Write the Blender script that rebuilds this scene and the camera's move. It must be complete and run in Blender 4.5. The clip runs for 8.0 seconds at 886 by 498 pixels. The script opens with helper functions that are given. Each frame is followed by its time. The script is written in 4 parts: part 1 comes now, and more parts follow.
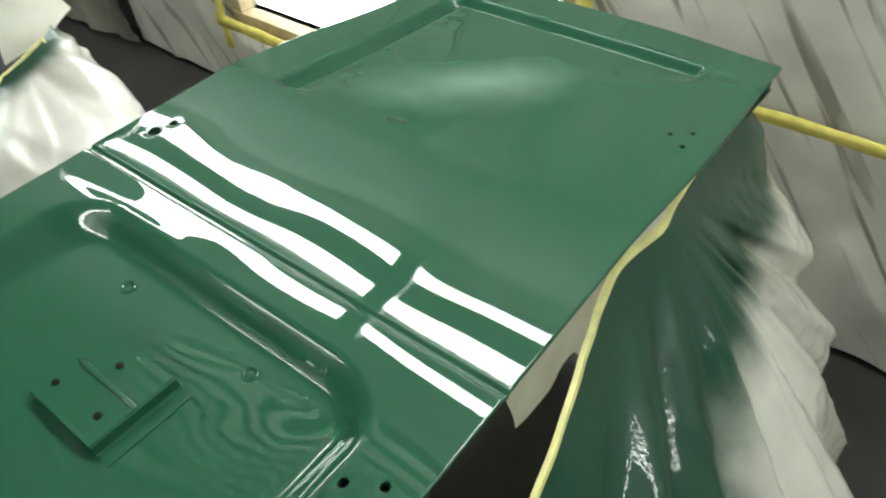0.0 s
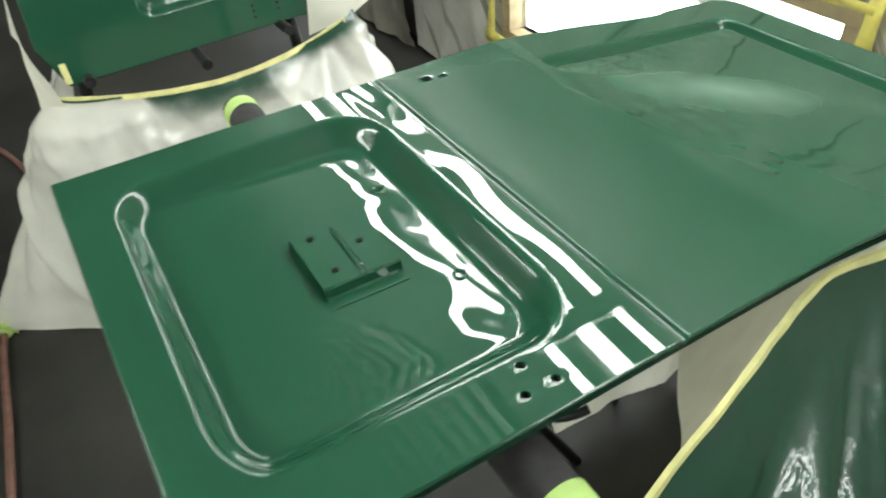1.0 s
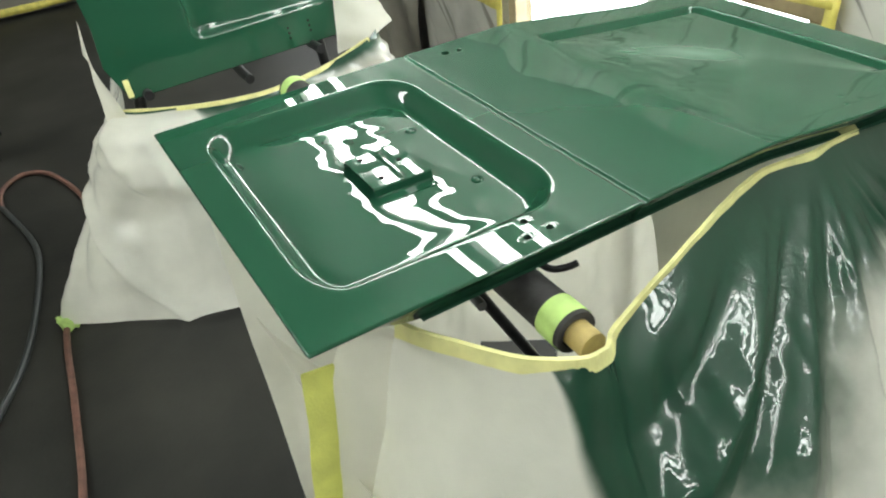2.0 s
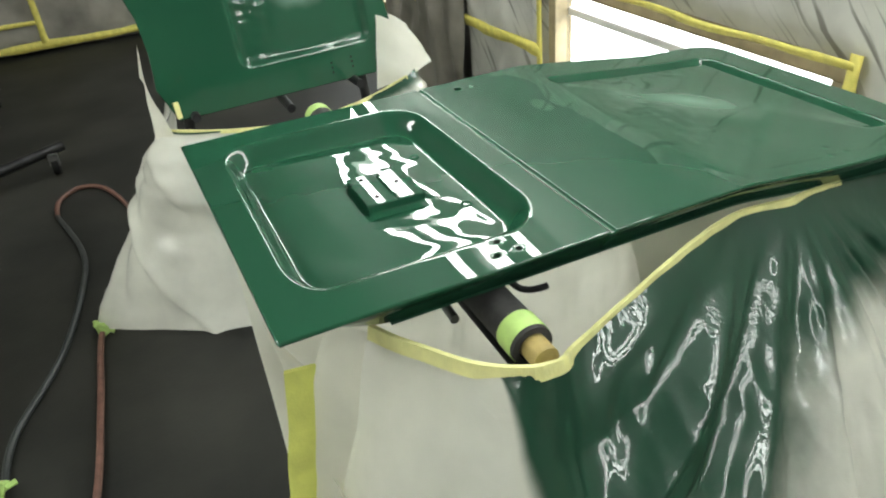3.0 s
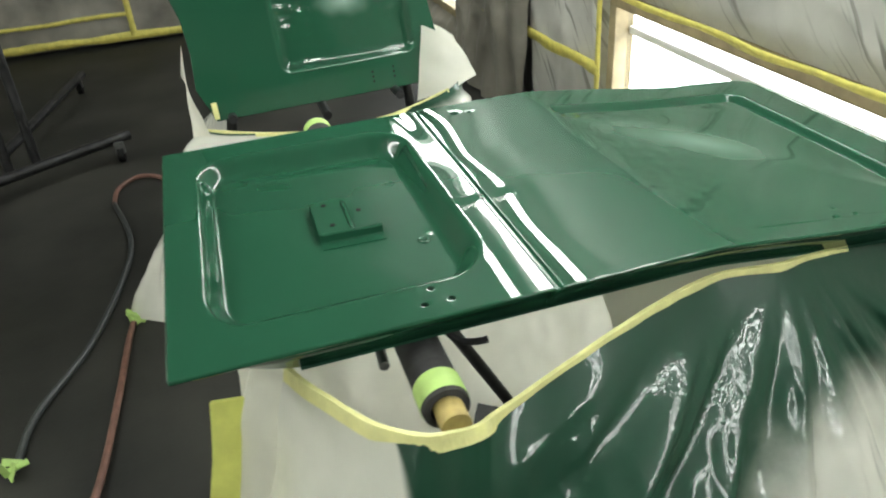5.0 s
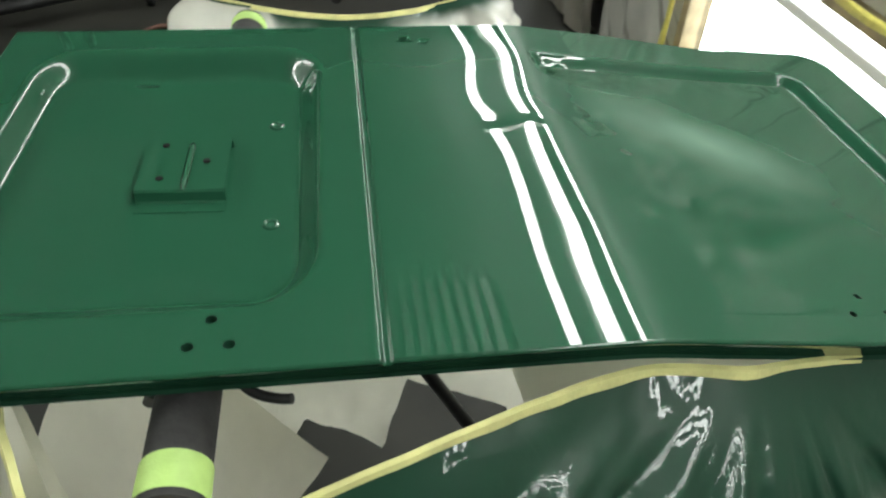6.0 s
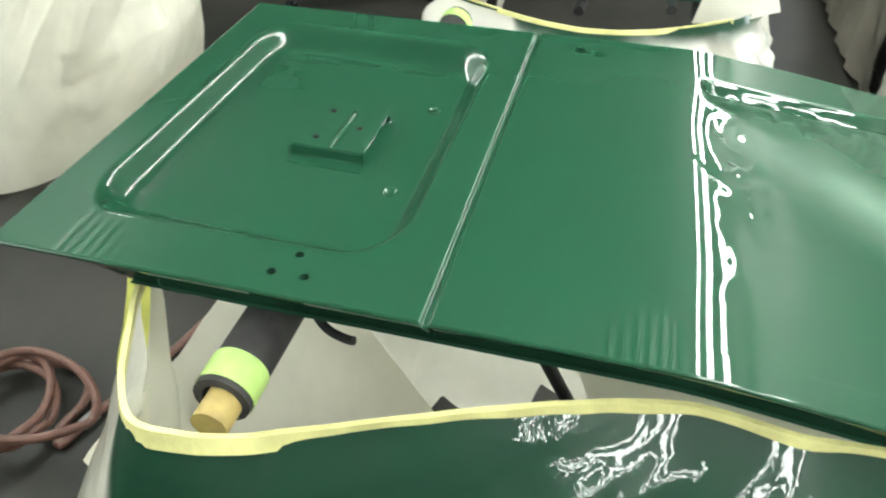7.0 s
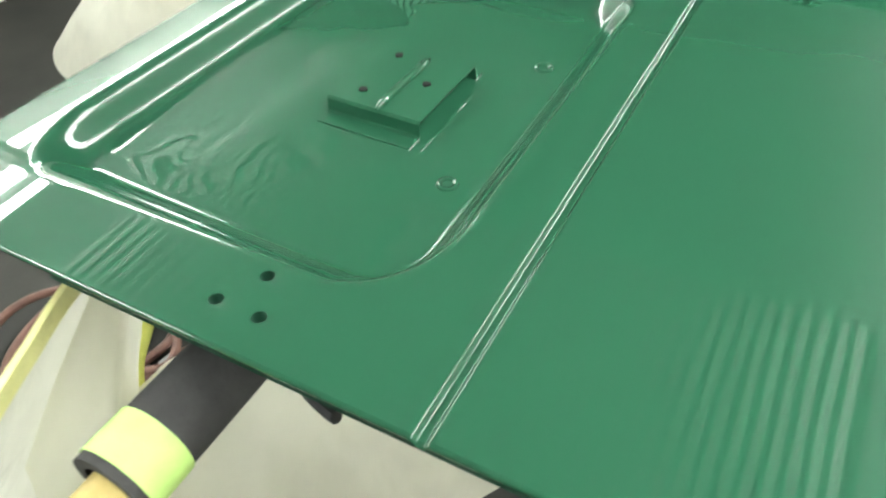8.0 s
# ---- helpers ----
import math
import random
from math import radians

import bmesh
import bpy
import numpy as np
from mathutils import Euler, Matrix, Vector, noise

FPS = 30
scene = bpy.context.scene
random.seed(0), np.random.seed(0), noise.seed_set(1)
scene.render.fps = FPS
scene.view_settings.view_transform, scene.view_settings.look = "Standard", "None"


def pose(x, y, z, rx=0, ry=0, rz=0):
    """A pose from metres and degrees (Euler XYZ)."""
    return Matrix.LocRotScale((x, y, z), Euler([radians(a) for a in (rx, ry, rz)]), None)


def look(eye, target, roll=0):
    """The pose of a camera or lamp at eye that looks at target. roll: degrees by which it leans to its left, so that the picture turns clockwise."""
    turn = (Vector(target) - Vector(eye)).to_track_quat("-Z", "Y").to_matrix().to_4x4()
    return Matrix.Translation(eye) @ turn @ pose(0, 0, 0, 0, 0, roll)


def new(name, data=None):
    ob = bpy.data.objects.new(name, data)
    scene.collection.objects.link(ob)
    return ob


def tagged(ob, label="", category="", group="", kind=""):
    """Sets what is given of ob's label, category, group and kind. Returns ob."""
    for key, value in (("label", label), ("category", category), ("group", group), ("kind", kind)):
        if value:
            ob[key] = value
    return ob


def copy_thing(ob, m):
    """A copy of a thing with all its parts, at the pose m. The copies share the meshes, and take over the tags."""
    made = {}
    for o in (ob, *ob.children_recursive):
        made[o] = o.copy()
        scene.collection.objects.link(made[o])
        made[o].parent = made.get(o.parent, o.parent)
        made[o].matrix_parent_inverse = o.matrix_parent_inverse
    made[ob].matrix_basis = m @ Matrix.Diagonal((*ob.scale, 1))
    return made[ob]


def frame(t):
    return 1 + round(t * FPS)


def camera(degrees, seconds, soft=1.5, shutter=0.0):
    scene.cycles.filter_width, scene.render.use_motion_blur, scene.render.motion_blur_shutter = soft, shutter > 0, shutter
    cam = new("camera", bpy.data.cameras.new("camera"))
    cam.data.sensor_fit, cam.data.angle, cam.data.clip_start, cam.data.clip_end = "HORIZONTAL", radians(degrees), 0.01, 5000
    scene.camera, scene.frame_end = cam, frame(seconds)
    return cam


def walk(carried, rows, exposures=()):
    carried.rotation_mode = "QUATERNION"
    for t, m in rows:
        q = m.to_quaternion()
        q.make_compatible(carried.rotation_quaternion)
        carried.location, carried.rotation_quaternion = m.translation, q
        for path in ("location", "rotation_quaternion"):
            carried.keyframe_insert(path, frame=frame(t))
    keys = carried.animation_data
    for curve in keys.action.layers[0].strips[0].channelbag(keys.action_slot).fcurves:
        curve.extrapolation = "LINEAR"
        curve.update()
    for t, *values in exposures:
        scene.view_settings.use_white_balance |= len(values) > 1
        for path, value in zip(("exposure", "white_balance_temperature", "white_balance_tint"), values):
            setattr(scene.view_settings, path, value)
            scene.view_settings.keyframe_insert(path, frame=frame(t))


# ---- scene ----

# ---- camera and its walk ----
cam = camera(62.8, 8.0, soft=2.0, shutter=0.3)
PATH = [
    (0, (-0.2578, -0.1738, 1.4889), (0.2758, 0.2924, 0.7832), -4.69),
    (0.5, (-0.2679, -0.2214, 1.4517), (0.2040, 0.3732, 0.8007), -5.26),
    (1, (-0.3484, -0.2573, 1.4613), (0.0096, 0.4212, 0.8199), -4.78),
    (1.5, (-0.4644, -0.3822, 1.4435), (-0.1273, 0.3503, 0.8521), -9.04),
    (1.7, (-0.4948, -0.4233, 1.4513), (-0.1288, 0.2920, 0.8560), -7.29),
    (2.8, (-0.4602, -0.5721, 1.4692), (-0.1265, 0.1951, 0.9215), -5.05),
    (3, (-0.4535, -0.5755, 1.4638), (-0.1290, 0.2039, 0.9280), -5.21),
    (3.5, (-0.4478, -0.5793, 1.4666), (-0.1759, 0.2372, 0.9572), -5.67),
    (4, (-0.4177, -0.5784, 1.4634), (-0.1864, 0.2581, 0.9666), -7.71),
    (4.5, (-0.3685, -0.5941, 1.4680), (-0.1236, 0.2392, 0.9725), -7.30),
    (4.7, (-0.3412, -0.5995, 1.4677), (-0.0994, 0.2313, 0.9664), -6.59),
    (5.8, (-0.0670, -0.3599, 1.4141), (0.1047, 0.4062, 0.7947), 3.34),
    (6, (-0.0225, -0.3370, 1.4086), (0.1058, 0.4160, 0.7632), 3.17),
    (6.5, (0.0539, -0.3444, 1.4059), (0.0025, 0.3894, 0.7285), 3.53),
    (7, (0.1116, -0.3747, 1.4188), (-0.0815, 0.3699, 0.7798), 0.33),
    (7.5, (0.1221, -0.2939, 1.3829), (-0.1843, 0.4319, 0.7670), -0.98),
    (8, (0.0991, -0.1438, 1.2999), (-0.2635, 0.4862, 0.6132), -2.47),
]
EXPOSURES = [(0.0, -0.57), (1.0, -0.54), (1.5, -0.42), (3.0, -0.62), (4.7, -0.51), (5.8, -0.72), (6.2, -0.72), (6.6, -0.27), (7.0, -0.10), (8.0, 0.27)]
walk(cam, [(t, look(eye, target, roll)) for t, eye, target, roll in PATH], EXPOSURES)

Z = 1.02          # height of the door's face above the floor
XR, XL, YB, YF, ZC = 1.14, -2.95, 5.7, -3.6, 2.56   # booth: right, left, back, front walls, height of the lights
ZT = ZC + 0.25    # ceiling

# ---- world and light ----
world = bpy.data.worlds.new("world")
scene.world = world
world.use_nodes = True
world.node_tree.nodes["Background"].inputs[0].default_value = (0.8, 0.9, 1.0, 1)
world.node_tree.nodes["Background"].inputs[1].default_value = 0.05
TUBE_POWER, WINDOW_POWER = 47.0, 13.0


# ---- materials ----
def mat(name, color, rough=0.5, metal=0.0, coat=0.0, coat_rough=0.03, vary=0.12, scale=6.0, bump=0.0, bump_scale=200.0, color2=None, detail=4.0, trans=0.0, spec=0.5):
    m = bpy.data.materials.new(name)
    m.use_nodes = True
    nt = m.node_tree
    b = nt.nodes["Principled BSDF"]
    b.inputs["Roughness"].default_value = rough
    b.inputs["Metallic"].default_value = metal
    b.inputs["Coat Weight"].default_value = coat
    b.inputs["Coat Roughness"].default_value = coat_rough
    b.inputs["Specular IOR Level"].default_value = spec
    tc = nt.nodes.new("ShaderNodeTexCoord")
    n1 = nt.nodes.new("ShaderNodeTexNoise")
    n1.inputs["Scale"].default_value = scale
    n1.inputs["Detail"].default_value = detail
    nt.links.new(tc.outputs["Object"], n1.inputs["Vector"])
    mix = nt.nodes.new("ShaderNodeMix")
    mix.data_type = "RGBA"
    c2 = color2 or tuple(c * (1 - vary * 2) for c in color)
    mix.inputs["A"].default_value = (*color, 1)
    mix.inputs["B"].default_value = (*c2, 1)
    ramp = nt.nodes.new("ShaderNodeMapRange")
    ramp.inputs["From Min"].default_value = 0.35
    ramp.inputs["From Max"].default_value = 0.7
    nt.links.new(n1.outputs["Fac"], ramp.inputs["Value"])
    nt.links.new(ramp.outputs["Result"], mix.inputs["Factor"])
    nt.links.new(mix.outputs["Result"], b.inputs["Base Color"])
    if bump:
        n2 = nt.nodes.new("ShaderNodeTexNoise")
        n2.inputs["Scale"].default_value = bump_scale
        n2.inputs["Detail"].default_value = 3
        nt.links.new(tc.outputs["Object"], n2.inputs["Vector"])
        bp = nt.nodes.new("ShaderNodeBump")
        bp.inputs["Strength"].default_value = bump
        bp.inputs["Distance"].default_value = 0.002
        nt.links.new(n2.outputs["Fac"], bp.inputs["Height"])
        nt.links.new(bp.outputs["Normal"], b.inputs["Normal"])
        if coat:
            nt.links.new(bp.outputs["Normal"], b.inputs["Coat Normal"])
    if trans:
        t = nt.nodes.new("ShaderNodeBsdfTranslucent")
        nt.links.new(mix.outputs["Result"], t.inputs["Color"])
        s = nt.nodes.new("ShaderNodeMixShader")
        s.inputs[0].default_value = trans
        nt.links.new(b.outputs[0], s.inputs[1])
        nt.links.new(t.outputs[0], s.inputs[2])
        nt.links.new(s.outputs[0], nt.nodes["Material Output"].inputs["Surface"])
    return m


def glow(name, color, power):
    m = bpy.data.materials.new(name)
    m.use_nodes = True
    b = m.node_tree.nodes["Principled BSDF"]
    b.inputs["Base Color"].default_value = (0.8, 0.8, 0.8, 1)
    b.inputs["Emission Color"].default_value = (*color, 1)
    b.inputs["Emission Strength"].default_value = power
    return m


GREEN = (0.0155, 0.075, 0.040)
M_PAINT = mat("green_gloss_paint", GREEN, 0.5, 0, 1.0, 0.012, 0.03, 3.0, spec=0.0)

def door_paint(name, centre, turn, size, dry):
    """Gloss paint, one dry-sprayed duller patch, its milky sheen painted in as paler colour."""
    m = mat(name, GREEN, 0.5, 0, 1.0, 0.012, 0.03, 3.0, spec=0.0)
    nt = m.node_tree
    tc = nt.nodes.new("ShaderNodeTexCoord")
    mp = nt.nodes.new("ShaderNodeVectorMath")
    mp.operation = "SUBTRACT"
    mp.inputs[1].default_value = centre
    nt.links.new(tc.outputs["Object"], mp.inputs[0])
    ro = nt.nodes.new("ShaderNodeVectorRotate")
    ro.rotation_type = "Z_AXIS"
    ro.inputs["Angle"].default_value = radians(turn)
    nt.links.new(mp.outputs["Vector"], ro.inputs["Vector"])
    sc = nt.nodes.new("ShaderNodeVectorMath")
    sc.operation = "MULTIPLY"
    sc.inputs[1].default_value = size
    nt.links.new(ro.outputs["Vector"], sc.inputs[0])
    ln = nt.nodes.new("ShaderNodeVectorMath")
    ln.operation = "LENGTH"
    nt.links.new(sc.outputs["Vector"], ln.inputs[0])
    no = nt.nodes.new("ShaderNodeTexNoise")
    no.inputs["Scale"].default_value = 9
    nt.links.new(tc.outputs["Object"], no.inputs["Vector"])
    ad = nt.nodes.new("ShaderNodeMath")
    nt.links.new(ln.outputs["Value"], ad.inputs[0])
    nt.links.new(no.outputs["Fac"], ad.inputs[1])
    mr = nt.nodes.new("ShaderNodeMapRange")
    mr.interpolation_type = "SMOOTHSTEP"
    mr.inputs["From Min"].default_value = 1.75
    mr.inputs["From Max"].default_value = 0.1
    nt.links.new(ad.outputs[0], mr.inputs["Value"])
    b = nt.nodes["Principled BSDF"]
    cr = nt.nodes.new("ShaderNodeMapRange")
    cr.inputs["To Min"].default_value = 0.012
    cr.inputs["To Max"].default_value = 0.35
    nt.links.new(mr.outputs["Result"], cr.inputs["Value"])
    nt.links.new(cr.outputs["Result"], b.inputs["Coat Roughness"])
    # the patch's scattered light, put into the base colour as a paler green
    pale_sheen = nt.nodes.new("ShaderNodeMix")
    pale_sheen.data_type = "RGBA"
    nt.links.new(b.inputs["Base Color"].links[0].from_socket, pale_sheen.inputs["A"])
    pale_sheen.inputs["B"].default_value = (*dry, 1)
    nt.links.new(mr.outputs["Result"], pale_sheen.inputs["Factor"])
    nt.links.new(pale_sheen.outputs["Result"], b.inputs["Base Color"])
    return m


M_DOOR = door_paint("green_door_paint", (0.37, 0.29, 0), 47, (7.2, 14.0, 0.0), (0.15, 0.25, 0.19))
M_DOOR_UP = door_paint("green_door_paint_hazed", (0.09, 0, 0.285), 0, (12.0, 0.0, 22.0), (0.3, 0.42, 0.35))
M_PAINT_IN = mat("green_paint_underside", (0.016, 0.07, 0.04), 0.45, 0, 0.3, 0.1, 0.2, 12.0)
M_FLOOR = mat("stained_concrete", (0.012, 0.012, 0.0105), 0.55, 0, 0, 0, 0.32, 2.2, 0.3, 70.0, detail=9, color2=(0.034, 0.033, 0.028), spec=0.25)
M_FILM = mat("masking_film", (0.56, 0.55, 0.5), 0.5, 0, 0, 0, 0.15, 4.0, 0.35, 30.0)


def creased(m, scale=4.0, strength=0.7, width=0.02):
    """Adds thin crease lines to a film's relief."""
    nt = m.node_tree
    b = nt.nodes["Principled BSDF"]
    tc = nt.nodes.new("ShaderNodeTexCoord")
    wob = nt.nodes.new("ShaderNodeTexNoise")
    wob.inputs["Scale"].default_value = scale * 0.6
    nt.links.new(tc.outputs["Object"], wob.inputs["Vector"])
    va = nt.nodes.new("ShaderNodeVectorMath")
    va.operation = "MULTIPLY_ADD"
    va.inputs[1].default_value = (0.5, 0.5, 0.5)
    nt.links.new(wob.outputs["Color"], va.inputs[0])
    nt.links.new(tc.outputs["Object"], va.inputs[2])
    st = nt.nodes.new("ShaderNodeVectorMath")
    st.operation = "MULTIPLY"
    st.inputs[1].default_value = (1.0, 1.0, 0.55)
    nt.links.new(va.outputs["Vector"], st.inputs[0])
    vo = nt.nodes.new("ShaderNodeTexVoronoi")
    vo.inputs["Scale"].default_value = scale
    nt.links.new(st.outputs["Vector"], vo.inputs["Vector"])
    mr = nt.nodes.new("ShaderNodeMapRange")
    mr.inputs["From Max"].default_value = width
    nt.links.new(vo.outputs["Distance"], mr.inputs["Value"])
    bp = nt.nodes.new("ShaderNodeBump")
    bp.inputs["Strength"].default_value = strength
    bp.inputs["Distance"].default_value = 0.012
    nt.links.new(mr.outputs["Result"], bp.inputs["Height"])
    if b.inputs["Normal"].links:
        nt.links.new(b.inputs["Normal"].links[0].from_socket, bp.inputs["Normal"])
    nt.links.new(bp.outputs["Normal"], b.inputs["Normal"])
    if b.inputs["Coat Weight"].default_value:
        nt.links.new(bp.outputs["Normal"], b.inputs["Coat Normal"])
    return m


def crease_shaded(m, tilt, dark):
    """Paints the dark of slanted creases into the colour of the right wall's film."""
    nt = m.node_tree
    b = nt.nodes["Principled BSDF"]
    tc = nt.nodes.new("ShaderNodeTexCoord")
    ro = nt.nodes.new("ShaderNodeVectorRotate")
    ro.rotation_type = "X_AXIS"
    ro.inputs["Angle"].default_value = radians(tilt)
    nt.links.new(tc.outputs["Object"], ro.inputs["Vector"])
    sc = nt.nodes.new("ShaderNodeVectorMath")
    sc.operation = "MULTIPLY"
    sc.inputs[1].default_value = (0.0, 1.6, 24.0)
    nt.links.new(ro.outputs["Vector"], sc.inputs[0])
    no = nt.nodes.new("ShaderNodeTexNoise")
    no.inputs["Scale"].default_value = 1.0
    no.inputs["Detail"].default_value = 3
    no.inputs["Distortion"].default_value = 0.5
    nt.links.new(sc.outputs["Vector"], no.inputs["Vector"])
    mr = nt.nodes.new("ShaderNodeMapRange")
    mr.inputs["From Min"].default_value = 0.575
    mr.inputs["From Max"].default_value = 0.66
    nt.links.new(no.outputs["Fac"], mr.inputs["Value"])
    # the creases' shade, mixed into the base colour as dark streaks
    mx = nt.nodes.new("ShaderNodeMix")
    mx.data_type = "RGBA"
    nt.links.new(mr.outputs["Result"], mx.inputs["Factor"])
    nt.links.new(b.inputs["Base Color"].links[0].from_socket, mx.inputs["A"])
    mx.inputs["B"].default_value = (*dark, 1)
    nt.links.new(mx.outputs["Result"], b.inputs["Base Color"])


creased(M_FILM, 3.2, 0.6, 1.0)
crease_shaded(M_FILM, -52, (0.19, 0.18, 0.155))
# darker copy of the film: the far end's weak light put into the colour
M_FILM_FAR = creased(mat("dim_far_masking_film", (0.27, 0.25, 0.21), 0.45, 0, 0, 0, 0.3, 3.0, 0.35, 30.0), 4.0, 0.8, 1.0)
M_CEIL_GAP = mat("grey_filter_gap", (0.06, 0.06, 0.057), 0.9, 0, 0, 0, 0.2, 6.0)
M_SLAT = mat("white_filter_slat", (0.5, 0.52, 0.49), 0.6, 0, 0, 0, 0.1, 3.0)
M_CEIL = mat("grey_booth_ceiling", (0.16, 0.17, 0.16), 0.5, 0, 0, 0, 0.1, 2.0)
M_PAPER = mat("white_masking_paper", (0.9, 0.88, 0.77), 0.7, 0, 0, 0, 0.05, 9.0, 0.2, 40.0, trans=0.5)
M_YTAPE = mat("yellow_masking_tape", (0.66, 0.58, 0.13), 0.6, 0, 0, 0, 0.12, 30.0, 0.3, 300.0)
M_PTAPE = mat("pale_yellow_tape", (0.82, 0.79, 0.35), 0.6, 0, 0, 0, 0.12, 30.0, 0.3, 300.0)
M_LTAPE = mat("lemon_tape", (0.78, 0.8, 0.2), 0.6, 0, 0, 0, 0.1, 30.0, 0.3, 300.0)
M_GTAPE = mat("lime_green_tape", (0.46, 0.66, 0.2), 0.55, 0, 0, 0, 0.1, 40.0, 0.2, 300.0)
M_FOAM = mat("grey_black_foam", (0.05, 0.048, 0.048), 0.9, 0, 0, 0, 0.35, 25.0, 0.5, 120.0)
M_PINE = mat("yellow_wood", (0.56, 0.43, 0.15), 0.6, 0, 0, 0, 0.2, 40.0, 0.2, 200.0)
M_STEEL = mat("dark_steel", (0.04, 0.04, 0.042), 0.45, 0.6, 0, 0, 0.3, 20.0, 0.2, 150.0)
M_GREYMET = mat("grey_steel", (0.2, 0.2, 0.2), 0.4, 0.7, 0, 0, 0.2, 20.0)
M_HOSE = mat("red_brown_rubber", (0.16, 0.075, 0.055), 0.55, 0, 0, 0, 0.2, 30.0)
M_HOSEB = mat("black_rubber", (0.03, 0.035, 0.035), 0.5, 0, 0, 0, 0.2, 30.0)
M_WALL = mat("grey_wall_paint", (0.2, 0.2, 0.185), 0.6, 0, 0, 0, 0.15, 3.0, 0.1, 60.0)
M_WALLW = mat("white_wall_paint", (0.74, 0.74, 0.7), 0.6, 0, 0, 0, 0.08, 3.0, 0.1, 60.0)
M_TIMBER = mat("dusty_window_frame", (0.35, 0.28, 0.16), 0.7, 0, 0, 0, 0.2, 14.0, 0.2, 80.0)
# wheel rubber, also the black that paints the shade inside holes
M_DARK = mat("black_wheel_and_hole_shade", (0.012, 0.012, 0.012), 0.9, 0, 0, 0, 0.2, 20.0, spec=0.1)
M_WHITE = mat("white_enamel", (0.75, 0.75, 0.73), 0.4, 0, 0, 0, 0.05, 5.0)
M_TUBE = glow("fluorescent_tube", (0.95, 1.0, 0.95), TUBE_POWER)
M_WINDOW = glow("lit_diffuser", (0.94, 1.0, 1.0), WINDOW_POWER)


def crinkled(m, scale=3.2, fine=38.0):
    """Adds fine crinkles in patches to a film's relief."""
    nt = m.node_tree
    b = nt.nodes["Principled BSDF"]
    tc = nt.nodes.new("ShaderNodeTexCoord")
    patch = nt.nodes.new("ShaderNodeTexNoise")
    patch.inputs["Scale"].default_value = scale
    nt.links.new(tc.outputs["Object"], patch.inputs["Vector"])
    mr = nt.nodes.new("ShaderNodeMapRange")
    mr.inputs["From Min"].default_value = 0.5
    mr.inputs["From Max"].default_value = 0.62
    nt.links.new(patch.outputs["Fac"], mr.inputs["Value"])
    vo = nt.nodes.new("ShaderNodeTexNoise")
    vo.inputs["Scale"].default_value = fine
    vo.inputs["Detail"].default_value = 2.5
    vo.inputs["Distortion"].default_value = 1.2
    nt.links.new(tc.outputs["Object"], vo.inputs["Vector"])
    mu = nt.nodes.new("ShaderNodeMath")
    mu.operation = "MULTIPLY"
    nt.links.new(vo.outputs["Fac"], mu.inputs[0])
    nt.links.new(mr.outputs["Result"], mu.inputs[1])
    bp = nt.nodes.new("ShaderNodeBump")
    bp.inputs["Strength"].default_value = 0.32
    bp.inputs["Distance"].default_value = 0.004
    nt.links.new(mu.outputs[0], bp.inputs["Height"])
    nt.links.new(b.inputs["Normal"].links[0].from_socket, bp.inputs["Normal"])
    nt.links.new(bp.outputs["Normal"], b.inputs["Normal"])
    nt.links.new(bp.outputs["Normal"], b.inputs["Coat Normal"])


def film_oversprayed():
    """Clear-white film with green paint mist on its upper part."""
    m = mat("green_oversprayed_film", (0.86, 0.85, 0.77), 0.4, 0, 1.0, 0.04, 0.08, 7.0, 0.2, 30.0, trans=0.4, spec=0.25)
    creased(m, 9.0, 0.1, 1.0)
    crinkled(m)
    nt = m.node_tree
    b = nt.nodes["Principled BSDF"]
    base = b.inputs["Base Color"].links[0].from_socket
    at = nt.nodes.new("ShaderNodeAttribute")
    at.attribute_name = "mist"
    no = nt.nodes.new("ShaderNodeTexNoise")
    no.inputs["Scale"].default_value = 4.5
    no.inputs["Detail"].default_value = 6
    tc = nt.nodes.new("ShaderNodeTexCoord")
    nt.links.new(tc.outputs["Object"], no.inputs["Vector"])
    add = nt.nodes.new("ShaderNodeMath")
    add.operation = "MULTIPLY_ADD"
    add.inputs[1].default_value = 0.9
    nt.links.new(no.outputs["Fac"], add.inputs[0])
    nt.links.new(at.outputs["Fac"], add.inputs[2])
    mr = nt.nodes.new("ShaderNodeMapRange")
    mr.interpolation_type = "SMOOTHSTEP"
    mr.inputs["From Min"].default_value = 0.62
    mr.inputs["From Max"].default_value = 1.15
    nt.links.new(add.outputs[0], mr.inputs["Value"])
    mx = nt.nodes.new("ShaderNodeMix")
    mx.data_type = "RGBA"
    nt.links.new(mr.outputs["Result"], mx.inputs["Factor"])
    nt.links.new(base, mx.inputs["A"])
    mx.inputs["B"].default_value = (0.017, 0.07, 0.041, 1)
    nt.links.new(mx.outputs["Result"], b.inputs["Base Color"])
    for n in nt.nodes:
        if n.bl_idname == "ShaderNodeBsdfTranslucent":
            nt.links.new(mx.outputs["Result"], n.inputs["Color"])
    return m


M_MIST = film_oversprayed()


# ---- mesh helpers ----
def mesh_ob(name, verts, faces, material, parent=None, label="", smooth=True):
    me = bpy.data.meshes.new(name)
    me.from_pydata([tuple(v) for v in verts], [], faces)
    me.materials.append(material)
    if smooth:
        me.shade_smooth()
    me.update()
    ob = new(name, me)
    if parent:
        ob.parent = parent
    if label:
        ob["label"] = label
    return ob


